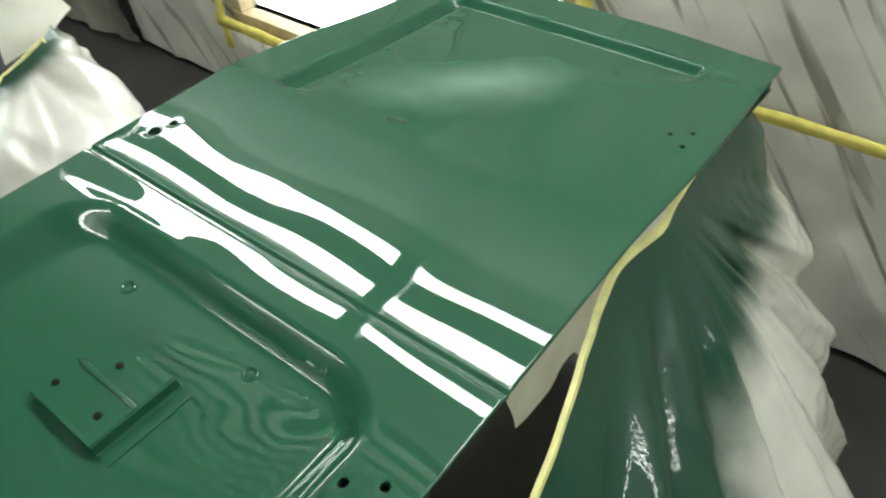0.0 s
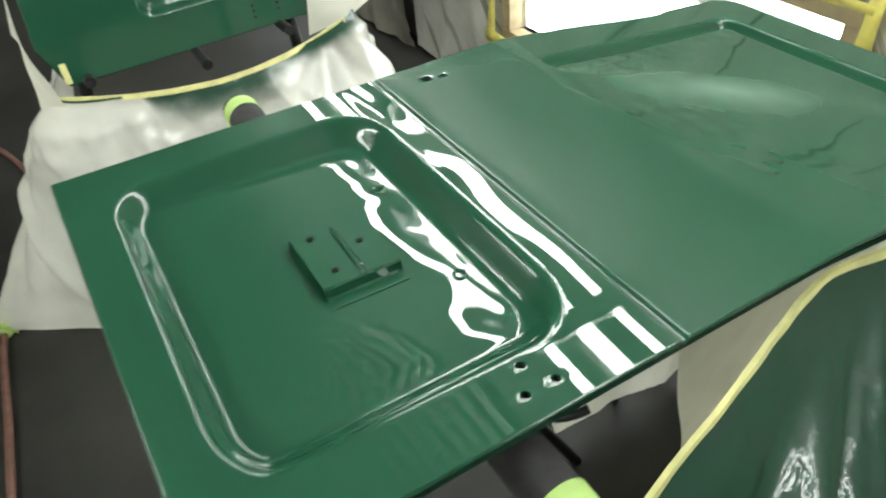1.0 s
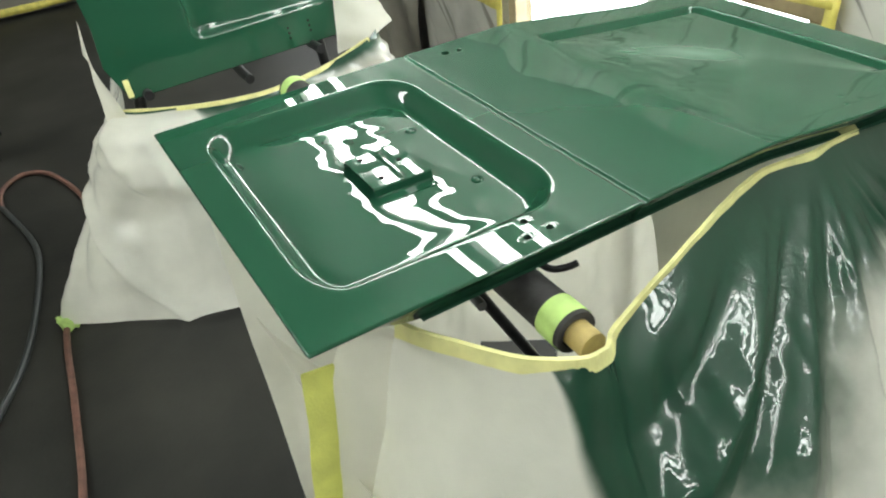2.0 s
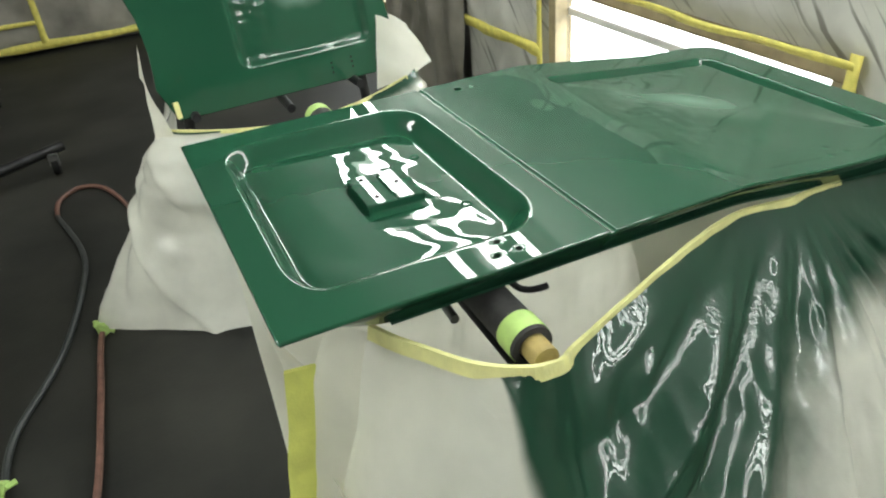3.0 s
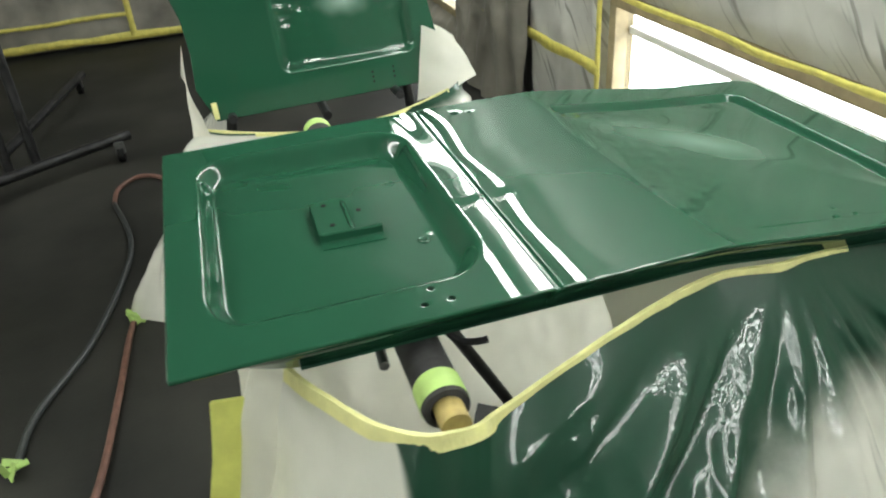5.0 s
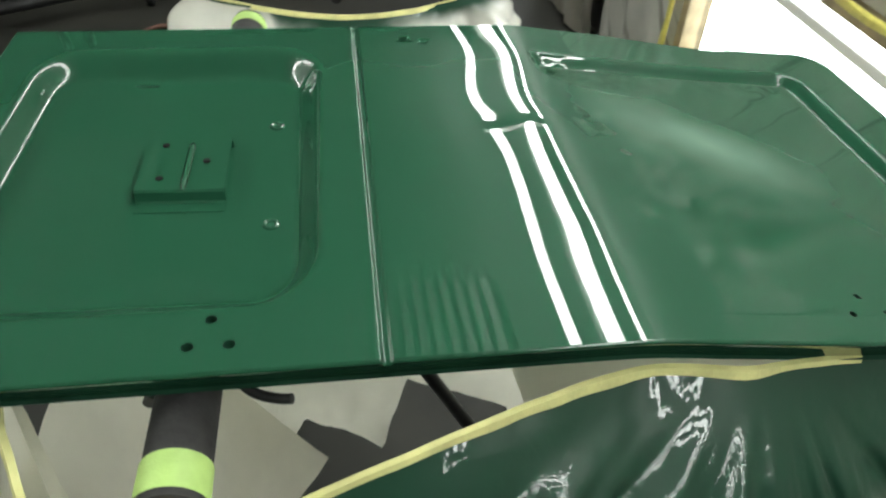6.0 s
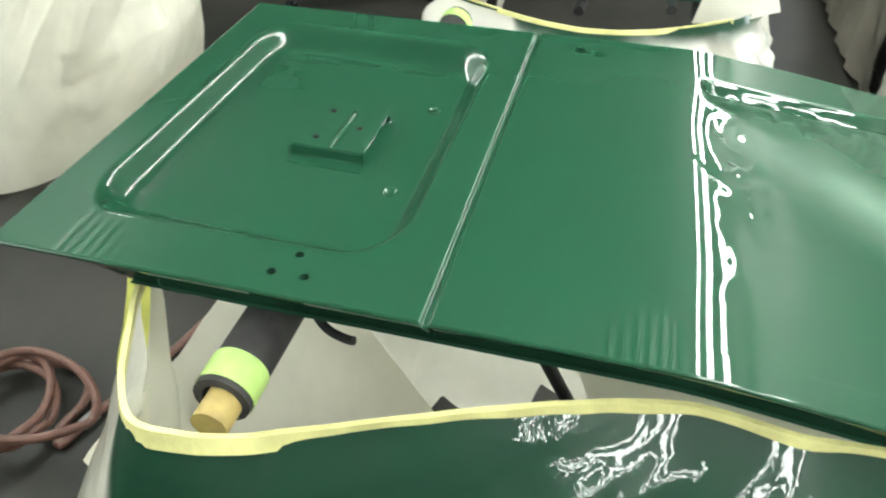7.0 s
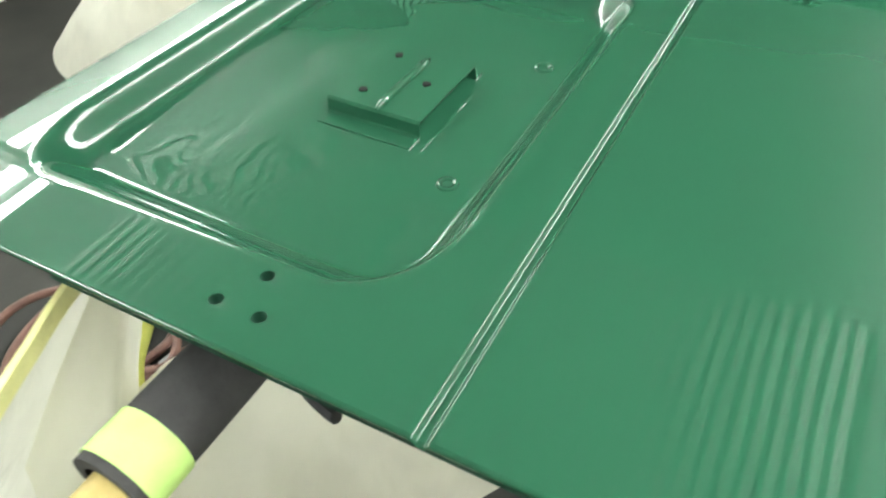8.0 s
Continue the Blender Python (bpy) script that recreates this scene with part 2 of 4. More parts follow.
def part(name, bm, material, parent=None, label="", smooth=True):
    me = bpy.data.meshes.new(name)
    bm.normal_update()
    bm.to_mesh(me)
    bm.free()
    me.materials.append(material)
    if smooth:
        me.shade_smooth()
        me.set_sharp_from_angle(angle=radians(35))
    ob = new(name, me)
    if parent:
        ob.parent = parent
    if label:
        ob["label"] = label
    return ob


def thing(name, at, label, category, group="", kind=""):
    ob = new(name)
    ob.location = at
    ob.empty_display_size = 0.05
    return tagged(ob, label, category, group, kind)


def box_bm(sx, sy, sz, bevel=0.0, m=None):
    bm = bmesh.new()
    bmesh.ops.create_cube(bm, size=1, matrix=(m or Matrix()) @ Matrix.Diagonal((sx, sy, sz, 1)))
    if bevel:
        bmesh.ops.bevel(bm, geom=bm.edges[:], offset=bevel, segments=2, affect="EDGES", profile=0.6)
    return bm


def tube_bm(points, radius, sides=14, closed=False, cap=True, smooth_steps=0):
    """A tube of given radius (or radii) along points."""
    pts = [Vector(p) for p in points]
    rad = radius if isinstance(radius, (list, tuple)) else [radius] * len(pts)
    if smooth_steps:
        q, rr = [], []
        n = len(pts)
        for i in range(n - 1):
            p0, p1, p2, p3 = pts[max(i - 1, 0)], pts[i], pts[i + 1], pts[min(i + 2, n - 1)]
            for k in range(smooth_steps):
                t = k / smooth_steps
                q.append(0.5 * ((2 * p1) + (p2 - p0) * t + (2 * p0 - 5 * p1 + 4 * p2 - p3) * t * t + (3 * p1 - p0 - 3 * p2 + p3) * t ** 3))
                rr.append(rad[i] * (1 - t) + rad[i + 1] * t)
        q.append(pts[-1]), rr.append(rad[-1])
        pts, rad = q, rr
    bm = bmesh.new()
    rings = []
    up = Vector((0, 0, 1))
    for i, p in enumerate(pts):
        d = (pts[min(i + 1, len(pts) - 1)] - pts[max(i - 1, 0)]).normalized()
        a = d.cross(up)
        if a.length < 1e-3:
            a = d.cross(Vector((0, 1, 0)))
        a.normalize()
        b = a.cross(d).normalized()
        rings.append([bm.verts.new(p + rad[i] * (math.cos(2 * math.pi * k / sides) * a + math.sin(2 * math.pi * k / sides) * b)) for k in range(sides)])
    for r0, r1 in zip(rings, rings[1:]):
        for k in range(sides):
            bm.faces.new((r0[k], r0[(k + 1) % sides], r1[(k + 1) % sides], r1[k]))
    if cap:
        bm.faces.new(rings[0][::-1])
        bm.faces.new(rings[-1])
    bmesh.ops.recalc_face_normals(bm, faces=bm.faces[:])
    return bm


def spline(points, steps):
    pts = [Vector(p) for p in points]
    out, n = [], len(points)
    for i in range(n - 1):
        p0, p1, p2, p3 = pts[max(i - 1, 0)], pts[i], pts[i + 1], pts[min(i + 2, n - 1)]
        for k in range(steps):
            t = k / steps
            out.append(0.5 * ((2 * p1) + (p2 - p0) * t + (2 * p0 - 5 * p1 + 4 * p2 - p3) * t * t + (3 * p1 - p0 - 3 * p2 + p3) * t ** 3))
    out.append(pts[-1])
    return out


def grid_faces(nu, nv):
    return [(i * nv + j, i * nv + j + 1, (i + 1) * nv + j + 1, (i + 1) * nv + j) for i in range(nu - 1) for j in range(nv - 1)]


def smooth01(u):
    u = min(max(u, 0.0), 1.0)
    return u * u * (3 - 2 * u)


def fold(x, y, seed=0.0):
    """Creased relief of a crumpled sheet, about -1 to 1."""
    p = Vector((x, y, seed))
    q = p + Vector((0.35 * noise.noise(p * 0.9 + Vector((3, 1, 2))), 0.35 * noise.noise(p * 0.9 + Vector((8, 5, 2))), 0))
    a = 1 - abs(noise.noise(q)) * 2.6
    b = 1 - abs(noise.noise(q * 2.3 + Vector((7, 3, 1)))) * 2.6
    c = 1 - abs(noise.noise(q * 5.1 + Vector((2, 9, 4)))) * 2.6
    return 0.5 * a + 0.32 * b + 0.15 * c + 0.25 * noise.noise(p * 0.6)


# ---- booth ----
def crumpled_wall(name, u0, u1, v0, v1, place, hole=None, seed=0, step=0.05, depth=0.03, stretch=(1.3, 0.6), material=None, creases=9.0):
    """A wall hung with film; place maps (u, v, out) to the world. hole: (u0, u1, v0, v1) of an opening."""
    us = sorted({round(u0 + (u1 - u0) * i / round((u1 - u0) / step), 4) for i in range(round((u1 - u0) / step) + 1)} | (set(hole[:2]) if hole else set()))
    vs = sorted({round(v0 + (v1 - v0) * i / round((v1 - v0) / step), 4) for i in range(round((v1 - v0) / step) + 1)} | (set(hole[2:]) if hole else set()))
    verts, faces = [], []
    rnd = random.Random(seed)
    lines = []
    for q in range(int((u1 - u0) * (v1 - v0) * creases)):
        cu, cv, ang, ln = rnd.uniform(u0, u1), rnd.uniform(v0, v1), rnd.gauss(1.2, 0.45), rnd.uniform(0.12, 0.6)
        lines.append((cu, cv, math.cos(ang), math.sin(ang), ln, rnd.uniform(0.010, 0.022), rnd.choice((-0.5, 1)) * rnd.uniform(0.2, 0.6)))
    for u in us:
        for v in vs:
            edge = 1.0
            if hole:
                du = max(hole[0] - u, u - hole[1], 0)
                dv = max(hole[2] - v, v - hole[3], 0)
                edge = min(1.0, math.hypot(du, dv) / 0.12)
            f = 0.6 * fold(u * stretch[0], v * stretch[1], seed)
            for cu, cv, dx, dy, ln, wd, am in lines:
                a_ = (u - cu) * dx + (v - cv) * dy
                if abs(a_) < ln:
                    d_ = abs((v - cv) * dx - (u - cu) * dy + 0.04 * math.sin(a_ * 5))
                    if d_ < wd * 4:
                        f += am * math.exp(-d_ / wd) * (1 - abs(a_) / ln)
            verts.append(place(u, v, depth * edge * max(0.0, 0.55 + f)))
    nv = len(vs)
    for i in range(len(us) - 1):
        for j in range(nv - 1):
            cu, cv = (us[i] + us[i + 1]) / 2, (vs[j] + vs[j + 1]) / 2
            if hole and hole[0] < cu < hole[1] and hole[2] < cv < hole[3]:
                continue
            faces.append((i * nv + j, i * nv + j + 1, (i + 1) * nv + j + 1, (i + 1) * nv + j))
    return mesh_ob(name, verts, faces, material or M_FILM)


def slab(name, x0, x1, y0, y1, z0, z1, material, label, category):
    ob = part(name, box_bm(x1 - x0, y1 - y0, z1 - z0, 0, Matrix.Translation(((x0 + x1) / 2, (y0 + y1) / 2, (z0 + z1) / 2))), material, smooth=False)
    return tagged(ob, label, category, kind="structure")


slab("floor", XL - 0.2, XR + 0.4, YF - 0.2, YB + 0.2, -0.1, 0.0, M_FLOOR, "dark grey stained concrete booth floor", "floor")


def ribbed_ceiling():
    bm = box_bm(XR - XL + 0.6, YB - YF + 0.4, 0.1, 0, Matrix.Translation(((XL + XR) / 2 + 0.1, (YB + YF) / 2, ZT + 0.052)))
    for y0, y1, xe in ((-3.2, -0.7, 0.58), (-0.66, 2.0, 0.58), (2.04, 3.5, -0.9)):
        x = XL + 0.62
        while x < xe:
            for xa, xb, za, zb in ((x, x + 0.034, ZT - 0.008, ZT - 0.008), (x, x, ZT - 0.008, ZT - 0.001), (x + 0.034, x + 0.034, ZT - 0.008, ZT - 0.001)):
                v = [bm.verts.new(p) for p in ((xa, y0, za), (xa, y1, za), (xb, y1, zb), (xb, y0, zb))]
                bm.faces.new(v).material_index = 2
            x += 0.06
        gap = bm.faces.new([bm.verts.new(p) for p in ((XL + 0.62, y0, ZT - 0.004), (XL + 0.62, y1, ZT - 0.004), (xe + 0.05, y1, ZT - 0.004), (xe + 0.05, y0, ZT - 0.004))])
        gap.material_index = 1
    ob = part("ceiling", bm, M_CEIL, smooth=False)
    ob.data.materials.append(M_CEIL_GAP)
    ob.data.materials.append(M_SLAT)
    return tagged(ob, "grey spray booth ceiling with white slatted filter panels", "ceiling", kind="structure")


ribbed_ceiling()
WIN = (0.62, 1.88, Z - 0.69, Z - 0.25)   # lit window in the right wall: y0, y1, z0, z1
WIN2 = (3.75, 5.1, Z - 0.66, Z - 0.215)


def wall_shell(name, label, boxes, paint=None):
    bm = bmesh.new()
    for x0, x1, y0, y1, z0, z1 in boxes:
        bmesh.ops.create_cube(bm, size=1, matrix=Matrix.Translation(((x0 + x1) / 2, (y0 + y1) / 2, (z0 + z1) / 2)) @ Matrix.Diagonal((x1 - x0, y1 - y0, z1 - z0, 1)))
    return tagged(part(name, bm, paint or M_WALL, smooth=False), label, "wall", kind="structure")


T0, T1 = XR + 0.05, XR + 0.2
wall_east = wall_shell("wall_east", "booth wall hung with crumpled translucent masking film", [
    (T0, T1, YF, WIN[0], 0, ZT), (T0, T1, WIN[0], WIN[1], 0, WIN[2]), (T0, T1, WIN[0], WIN[1], WIN[3], ZT),
    (T0, T1, WIN[1], WIN2[0], 0, ZT), (T0, T1, WIN2[0], WIN2[1], 0, WIN2[2]), (T0, T1, WIN2[0], WIN2[1], WIN2[3], ZT), (T0, T1, WIN2[1], YB, 0, ZT)])
wall_north = wall_shell("wall_north", "far booth wall covered with creased masking film", [(XL, T0, YB + 0.05, YB + 0.2, 0, ZT)])
wall_west = wall_shell("wall_west", "white booth wall hung with masking film", [(XL - 0.2, XL - 0.05, YF, YB, 0, ZT)], M_WALLW)
wall_south = wall_shell("wall_south", "plain grey booth wall", [(XL, T0, YF - 0.2, YF - 0.05, 0, ZT)])


def film_on(wall, ob):
    ob.parent = wall
    ob["label"] = "crumpled greyish-white masking film"


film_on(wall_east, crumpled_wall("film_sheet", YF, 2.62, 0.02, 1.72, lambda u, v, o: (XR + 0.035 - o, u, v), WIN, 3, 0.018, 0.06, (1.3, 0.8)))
film_on(wall_east, crumpled_wall("film_sheet", 2.6, YB, 0.02, 1.72, lambda u, v, o: (XR + 0.035 - o, u, v), WIN2, 3, 0.03, 0.11, (2.2, 1.0), M_FILM_FAR))
film_on(wall_north, crumpled_wall("film_sheet", XL, XR + 0.03, 0.06, 1.72, lambda u, v, o: (u, YB + 0.04 - o, v), None, 9, 0.04, 0.09, (1.2, 0.9), M_FILM_FAR))
film_on(wall_west, crumpled_wall("film_sheet", YF, YB, 0.06, 1.72, lambda u, v, o: (XL - 0.04 + o, u, v), None, 14, 0.09, 0.05))


def tape_strip(wall, a, b, width, normal, material=None, seed=0):
    """A strip of tape from a to b on a wall, a little uneven."""
    a, b, n = Vector(a), Vector(b), Vector(normal)
    d = (b - a).normalized()
    s = d.cross(n).normalized()
    k = max(2, round((b - a).length / 0.06))
    verts = []
    for i in range(k + 1):
        p = a + (b - a) * (i / k)
        w = width * (0.5 + 0.18 * noise.noise(p * 9 + Vector((seed, 0, 0))))
        off = s * 0.012 * noise.noise(p * 4 + Vector((0, seed, 0)))
        lift = 0.004 + 0.006 * abs(noise.noise(p * 6))
        for e in (-1, 1):
            verts += [p + off + s * e * w + n * lift, p + off + s * e * w + n * (lift - 0.003)]
    faces = []
    for i in range(k):
        o, q = i * 4, i * 4 + 4
        faces += [(o, o + 2, q + 2, q), (o + 1, q + 1, q + 3, o + 3), (o, q, q + 1, o + 1), (o + 2, o + 3, q + 3, q + 2)]
    faces += [(0, 1, 3, 2), (k * 4, k * 4 + 2, k * 4 + 3, k * 4 + 1)]
    return mesh_ob("tape_strip", verts, faces, material or M_YTAPE, wall, "yellow masking tape")


W = XR - 0.03
for a, b, w in (((W, 1.95, WIN[2] - 0.14), (W, 1.95, Z + 0.25), 0.036), ((W, 0.545, WIN[2] - 0.1), (W, 0.545, WIN[3] + 0.09), 0.036), ((W, 2.0, Z - 0.735), (W, 0.47, Z - 0.72), 0.045),
                ((W, 1.95, Z - 0.50), (W, 3.7, Z - 0.52), 0.05), ((W, 0.52, Z - 0.42), (W, -2.2, Z - 0.47), 0.03), ((W, 0.545, WIN[3] + 0.06), (W, 1.93, WIN[3] + 0.055), 0.022)):
    tape_strip(wall_east, a, b, w, (-1, 0, 0))
for a, b, w in (((-3.0, YB - 0.075, 0.07), (XR, YB - 0.075, 0.07), 0.055), ((-0.92, YB - 0.075, 0.06), (-0.92, YB - 0.075, 1.9), 0.042), ((-3.0, YB - 0.075, 0.2), (-0.9, YB - 0.075, 0.24), 0.028)):
    tape_strip(wall_north, a, b, w, (0, -1, 0))


def lit_window(name, y0, y1, z0, z1):
    w = thing(name, (XR + 0.1, (y0 + y1) / 2, (z0 + z1) / 2), "brightly lit white light window in a taped frame", "window", kind="structure")
    hy, hz = (y1 - y0) / 2, (z1 - z0) / 2
    mull = Z - 0.34 - (z0 + z1) / 2
    for a, b in ((-hz, mull - 0.015), (mull + 0.015, hz)):
        part("pane", box_bm(0.01, 2 * hy, b - a, 0, Matrix.Translation((-0.02, 0, (a + b) / 2))), M_WINDOW, w, "glowing white diffuser", False)
    part("mullion", box_bm(0.03, 2 * hy, 0.03, 0.004, Matrix.Translation((-0.03, 0, mull))), M_WHITE, w)
    t = 0.05
    part("frame_rail", box_bm(0.09, 2 * hy + 2 * t, t, 0.004, Matrix.Translation((-0.06, 0, hz + t / 2))), M_TIMBER, w)
    part("frame_rail", box_bm(0.09, 2 * hy + 2 * t, t, 0.004, Matrix.Translation((-0.06, 0, -hz - t / 2))), M_TIMBER, w)
    for s in (-1, 1):
        part("frame_stile", box_bm(0.088, t, 2 * hz, 0.004, Matrix.Translation((-0.06, s * (hy + t / 2), 0))), M_TIMBER, w)
    return w


lit_window("window_1", *WIN)
lit_window("window_2", *WIN2)


def ceiling_light(x, y, length=1.62):
    w = thing("ceiling_light", (x, y, ZC), "long white fluorescent ceiling light with three bare tubes", "ceiling light", "booth ceiling lights")
    part("housing", box_bm(0.07, length + 0.06, 0.05, 0.008, Matrix.Translation((0, 0, -0.026))), M_WHITE, w)
    for e in (-1, 1):
        part("end_bar", box_bm(0.44, 0.03, 0.03, 0.004, Matrix.Translation((0, e * (length / 2 + 0.015), -0.064))), M_WHITE, w)
        part("hanger", tube_bm([(0, e * 0.45, -0.004), (0, e * 0.45, 0.25)], 0.006, 8), M_GREYMET, w, "thin steel hanger rod")
    for dx, wide in ((-0.165, 0.034), (0.0, 0.064), (0.165, 0.030)):
        part("tube", box_bm(wide, length, 0.03, 0.004, Matrix.Translation((dx, 0, -0.07))), M_TUBE, w, "glowing white tube")
    return w


first = ceiling_light(0.90, 0.29)
# the one at (-2.6, -2.16) is unseen, added to brighten the near side
for x, y in ((0.90, 2.01), (0.90, 3.73), (0.90, -1.43), (-2.6, 0.29), (-2.6, 2.01), (-2.6, -2.16)):
    copy_thing(first, Matrix.Translation((x, y, ZC)))


# ---- the green door ----
def door_profile(x):
    """Fall of the door's upper part past the break line."""
    a = 0.008 * math.log1p(math.exp(min((x - 0.205) / 0.008, 60)))
    return -0.14 * a + 0.08 * a * a


def door_outline(x, y):
    """The door's plan: a square near end, a drawn-in far edge with a rounded corner at the top."""
    r = 0.04
    end = max(0.0, x - (X1 - r))
    draw = 0.018 * smooth01((x - 0.3) / 0.2) - 0.005 * smooth01((x - 0.50) / 0.012) + r - math.sqrt(max(r * r - end * end, 0.0))
    yy = y - draw * smooth01((y - 0.49) / (Y1 - 0.49)) + 0.010 * smooth01((x - 0.35) / 0.3) * (1 - smooth01(y / 0.05))
    xx = x + (0.5 - y) * 0.03 * max(0, -x - 0.36) / 0.04 * 0.6 - 0.012 * smooth01((x - 0.55) / 0.1) * smooth01((0.2 - y) / 0.2)
    return xx, yy


def pocket(ex, ey, r):
    """Normalised depth into a rounded rectangle from its side distances."""
    if ex < r and ey < r:
        return r - math.hypot(r - ex, r - ey)
    return min(ex, ey)


def door_height(x, y):
    z = door_profile(x)
    # pressed tray of the lower half
    ex = min((x + 0.360) / 0.022, (-0.042 - x) / 0.030)
    ey = min((y - 0.060) / 0.040, (0.507 - y) / 0.034)
    u = pocket(ex, ey, 2.0)
    z -= (0.027 + 0.024 * (x + 0.2)) * smooth01(u)   # the floor dips towards the fold
    if u > 1:
        z += (0.0013 * noise.noise(Vector((x * 11, y * 11, 3))) + 0.00012 * noise.noise(Vector((x * 34, y * 34, 5)))) * smooth01((u - 1) / 0.8)
    # fold line across the middle
    g = abs(x) / 0.0042
    if g < 1:
        z -= 0.0028 * smooth01((1 - g) * 2.2)
    # pressing of the upper half: deep along the far and top sides, running out towards the fold
    far, end = 0.487 - y, 0.583 - x
    if x > 0.17 and y > 0.03 and far > 0 and end > 0:
        arm = min(x - 0.209, y - 0.080)
        wall = smooth01(pocket(end / 0.016, far / 0.016, 2.2))
        near = smooth01(pocket((x - 0.209) / 0.016, (y - 0.080) / 0.016, 1.6))
        span = min(0.026 + 0.75 * max(arm, 0.0), 0.20)
        run = 1 - 0.75 * smooth01((min(far, end) - 0.018) / 0.015) - 0.25 * smooth01((min(far, end) - 0.03) / span)
        z -= 0.0135 * wall * near * run
        if x > 0.209:
            z += 0.0010 * noise.noise(Vector((x * 8, y * 8, 8))) * smooth01((x - 0.209) / 0.06) * wall
            rough = math.exp(-((x - 0.25) / 0.065) ** 2) + 0.7 * math.exp(-((y - 0.45) / 0.03) ** 2)
            z += (0.0005 * noise.noise(Vector((x * 21, y * 13, 17))) + 0.0007 * noise.noise(Vector((x * 48, y * 36, 18)))) * min(rough, 1.0) * smooth01((x - 0.215) / 0.02) * wall * smooth01((y - 0.04) / 0.2)
    # slow waves of hand-finished sheet metal
    z += (0.0004 + 0.0009 * smooth01((y - 0.22) / 0.15)) * noise.noise(Vector((x * 13, y * 6, 31))) * smooth01((y - 0.05) / 0.1) * smooth01((x + 0.06) / 0.03) * (1 - smooth01((x - 0.2) / 0.1))
    z += 0.0005 * noise.noise(Vector((x * 6, y * 6, 1)))
    return z


X0, X1, Y0, Y1 = -0.405, 0.650, 0.002, 0.562
HOLES = [(-0.139, 0.026, 0.0042), (-0.125, 0.052, 0.0042), (-0.110, 0.026, 0.0042), (0.060, 0.524, 0.0075), (0.083, 0.518, 0.0045),
         (0.385, 0.033, 0.003), (0.402, 0.055, 0.003), (0.418, 0.035, 0.003)]


def ramp_axis(a, b, step, marks):
    """Stations from a to b, closer together near marks."""
    out, x = [], a
    while x < b - 1e-6:
        out.append(x)
        near = min(abs(x - m) for m in marks) if marks else 1
        x += 0.0012 if near < 0.009 else step
    out.append(b)
    return out


def build_door():
    door = thing("vehicle_door", (0, 0, Z), "freshly sprayed glossy dark green vehicle door lying on a padded stand", "car door")
    xs = ramp_axis(X0, X1, 0.0032, [0.0, 0.0036])
    ys = ramp_axis(Y0, Y1, 0.0032, [0.026, 0.520, 0.046])
    nx, ny = len(xs), len(ys)
    verts = []
    for x in xs:
        for y in ys:
            verts.append([*door_outline(x, y), door_height(x, y)])
    dead = set()
    for hx, hy, r in HOLES:
        for i, x in enumerate(xs):
            if abs(x - hx) > r + 0.01:
                continue
            for j, y in enumerate(ys):
                if abs(y - hy) < r + 0.01 and math.hypot(x - hx, y - hy) < r * 0.98:
                    dead.add(i * ny + j)
    faces, edge = [], {}
    for f in grid_faces(nx, ny):
        if any(v in dead for v in f):
            for v in f:
                if v not in dead:
                    edge[v] = 1
            continue
        faces.append(f)
    for v in edge:
        x, y, z = verts[v]
        for hx, hy, r in HOLES:
            d = math.hypot(x - hx, y - hy)
            if d < r + 0.006:
                verts[v] = [hx + (x - hx) * r / d, hy + (y - hy) * r / d, z - 0.0004]
    used = sorted({v for f in faces for v in f})
    remap = {v: i for i, v in enumerate(used)}
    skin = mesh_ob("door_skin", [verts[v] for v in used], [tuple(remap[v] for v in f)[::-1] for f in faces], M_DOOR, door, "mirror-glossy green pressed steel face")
    skin.data.flip_normals() if skin.data.polygons[0].normal.z < 0 else None
    # turned-down edge: a rounded lip, then a flange set a little inwards
    loop = [(x, Y0, (0, -1)) for x in xs] + [(X1, y, (1, 0)) for y in ys[1:]] + [(x, Y1, (0, 1)) for x in xs[::-1][1:]] + [(X0, y, (-1, 0)) for y in ys[::-1][1:-1]]
    rows = [(0.0, 0.0), (0.0018, -0.0008), (0.0024, -0.0026), (0.0016, -0.0045), (-0.003, -0.006), (-0.004, -0.009), (-0.016, -1.0), (-0.028, -1.0)]
    vs = []
    for x, y, (ox, oy) in loop:
        xx, yy = door_outline(x, y)
        z = door_height(x, y)
        depth = 0.030 * smooth01((x - X0 - 0.015) / 0.13) + 0.005
        for o, dz in rows:
            vs.append((xx + ox * o, yy + oy * o, z + (dz if dz > -0.5 else -depth)))
    k, n = len(rows), len(loop)
    fs = [(i * k + j, ((i + 1) % n) * k + j, ((i + 1) % n) * k + j + 1, i * k + j + 1) for i in range(n) for j in range(k - 1)]
    flange = mesh_ob("flange", vs, fs, M_PAINT, door)
    for hx, hy, r in HOLES:
        z0 = door_height(hx + r, hy)
        part("hole_collar", tube_bm([(hx, hy, z0 - 0.0006), (hx, hy, z0 - 0.009)], r + 0.0002, 20, cap=False), M_PAINT_IN, door, "dull green hole edge")
        # black disc closing the collar, its colour standing for the shade inside
        bm = bmesh.new()
        bmesh.ops.create_circle(bm, cap_ends=True, segments=20, radius=r, matrix=Matrix.Translation((hx, hy, z0 - 0.0088)))
        part("hole_back", bm, M_DARK, door, "black disc painted as the dark hollow behind the hole")
    # inner reinforcing skin below
    vs = [(x, y, door_profile(x) - 0.0352) for x in np.linspace(X0 + 0.13, X1 - 0.012, 40) for y in np.linspace(Y0 + 0.012, Y1 - 0.012, 12)]
    mesh_ob("back_skin", vs, [f[::-1] for f in grid_faces(40, 12)], M_PAINT_IN, door, "dull green underside")
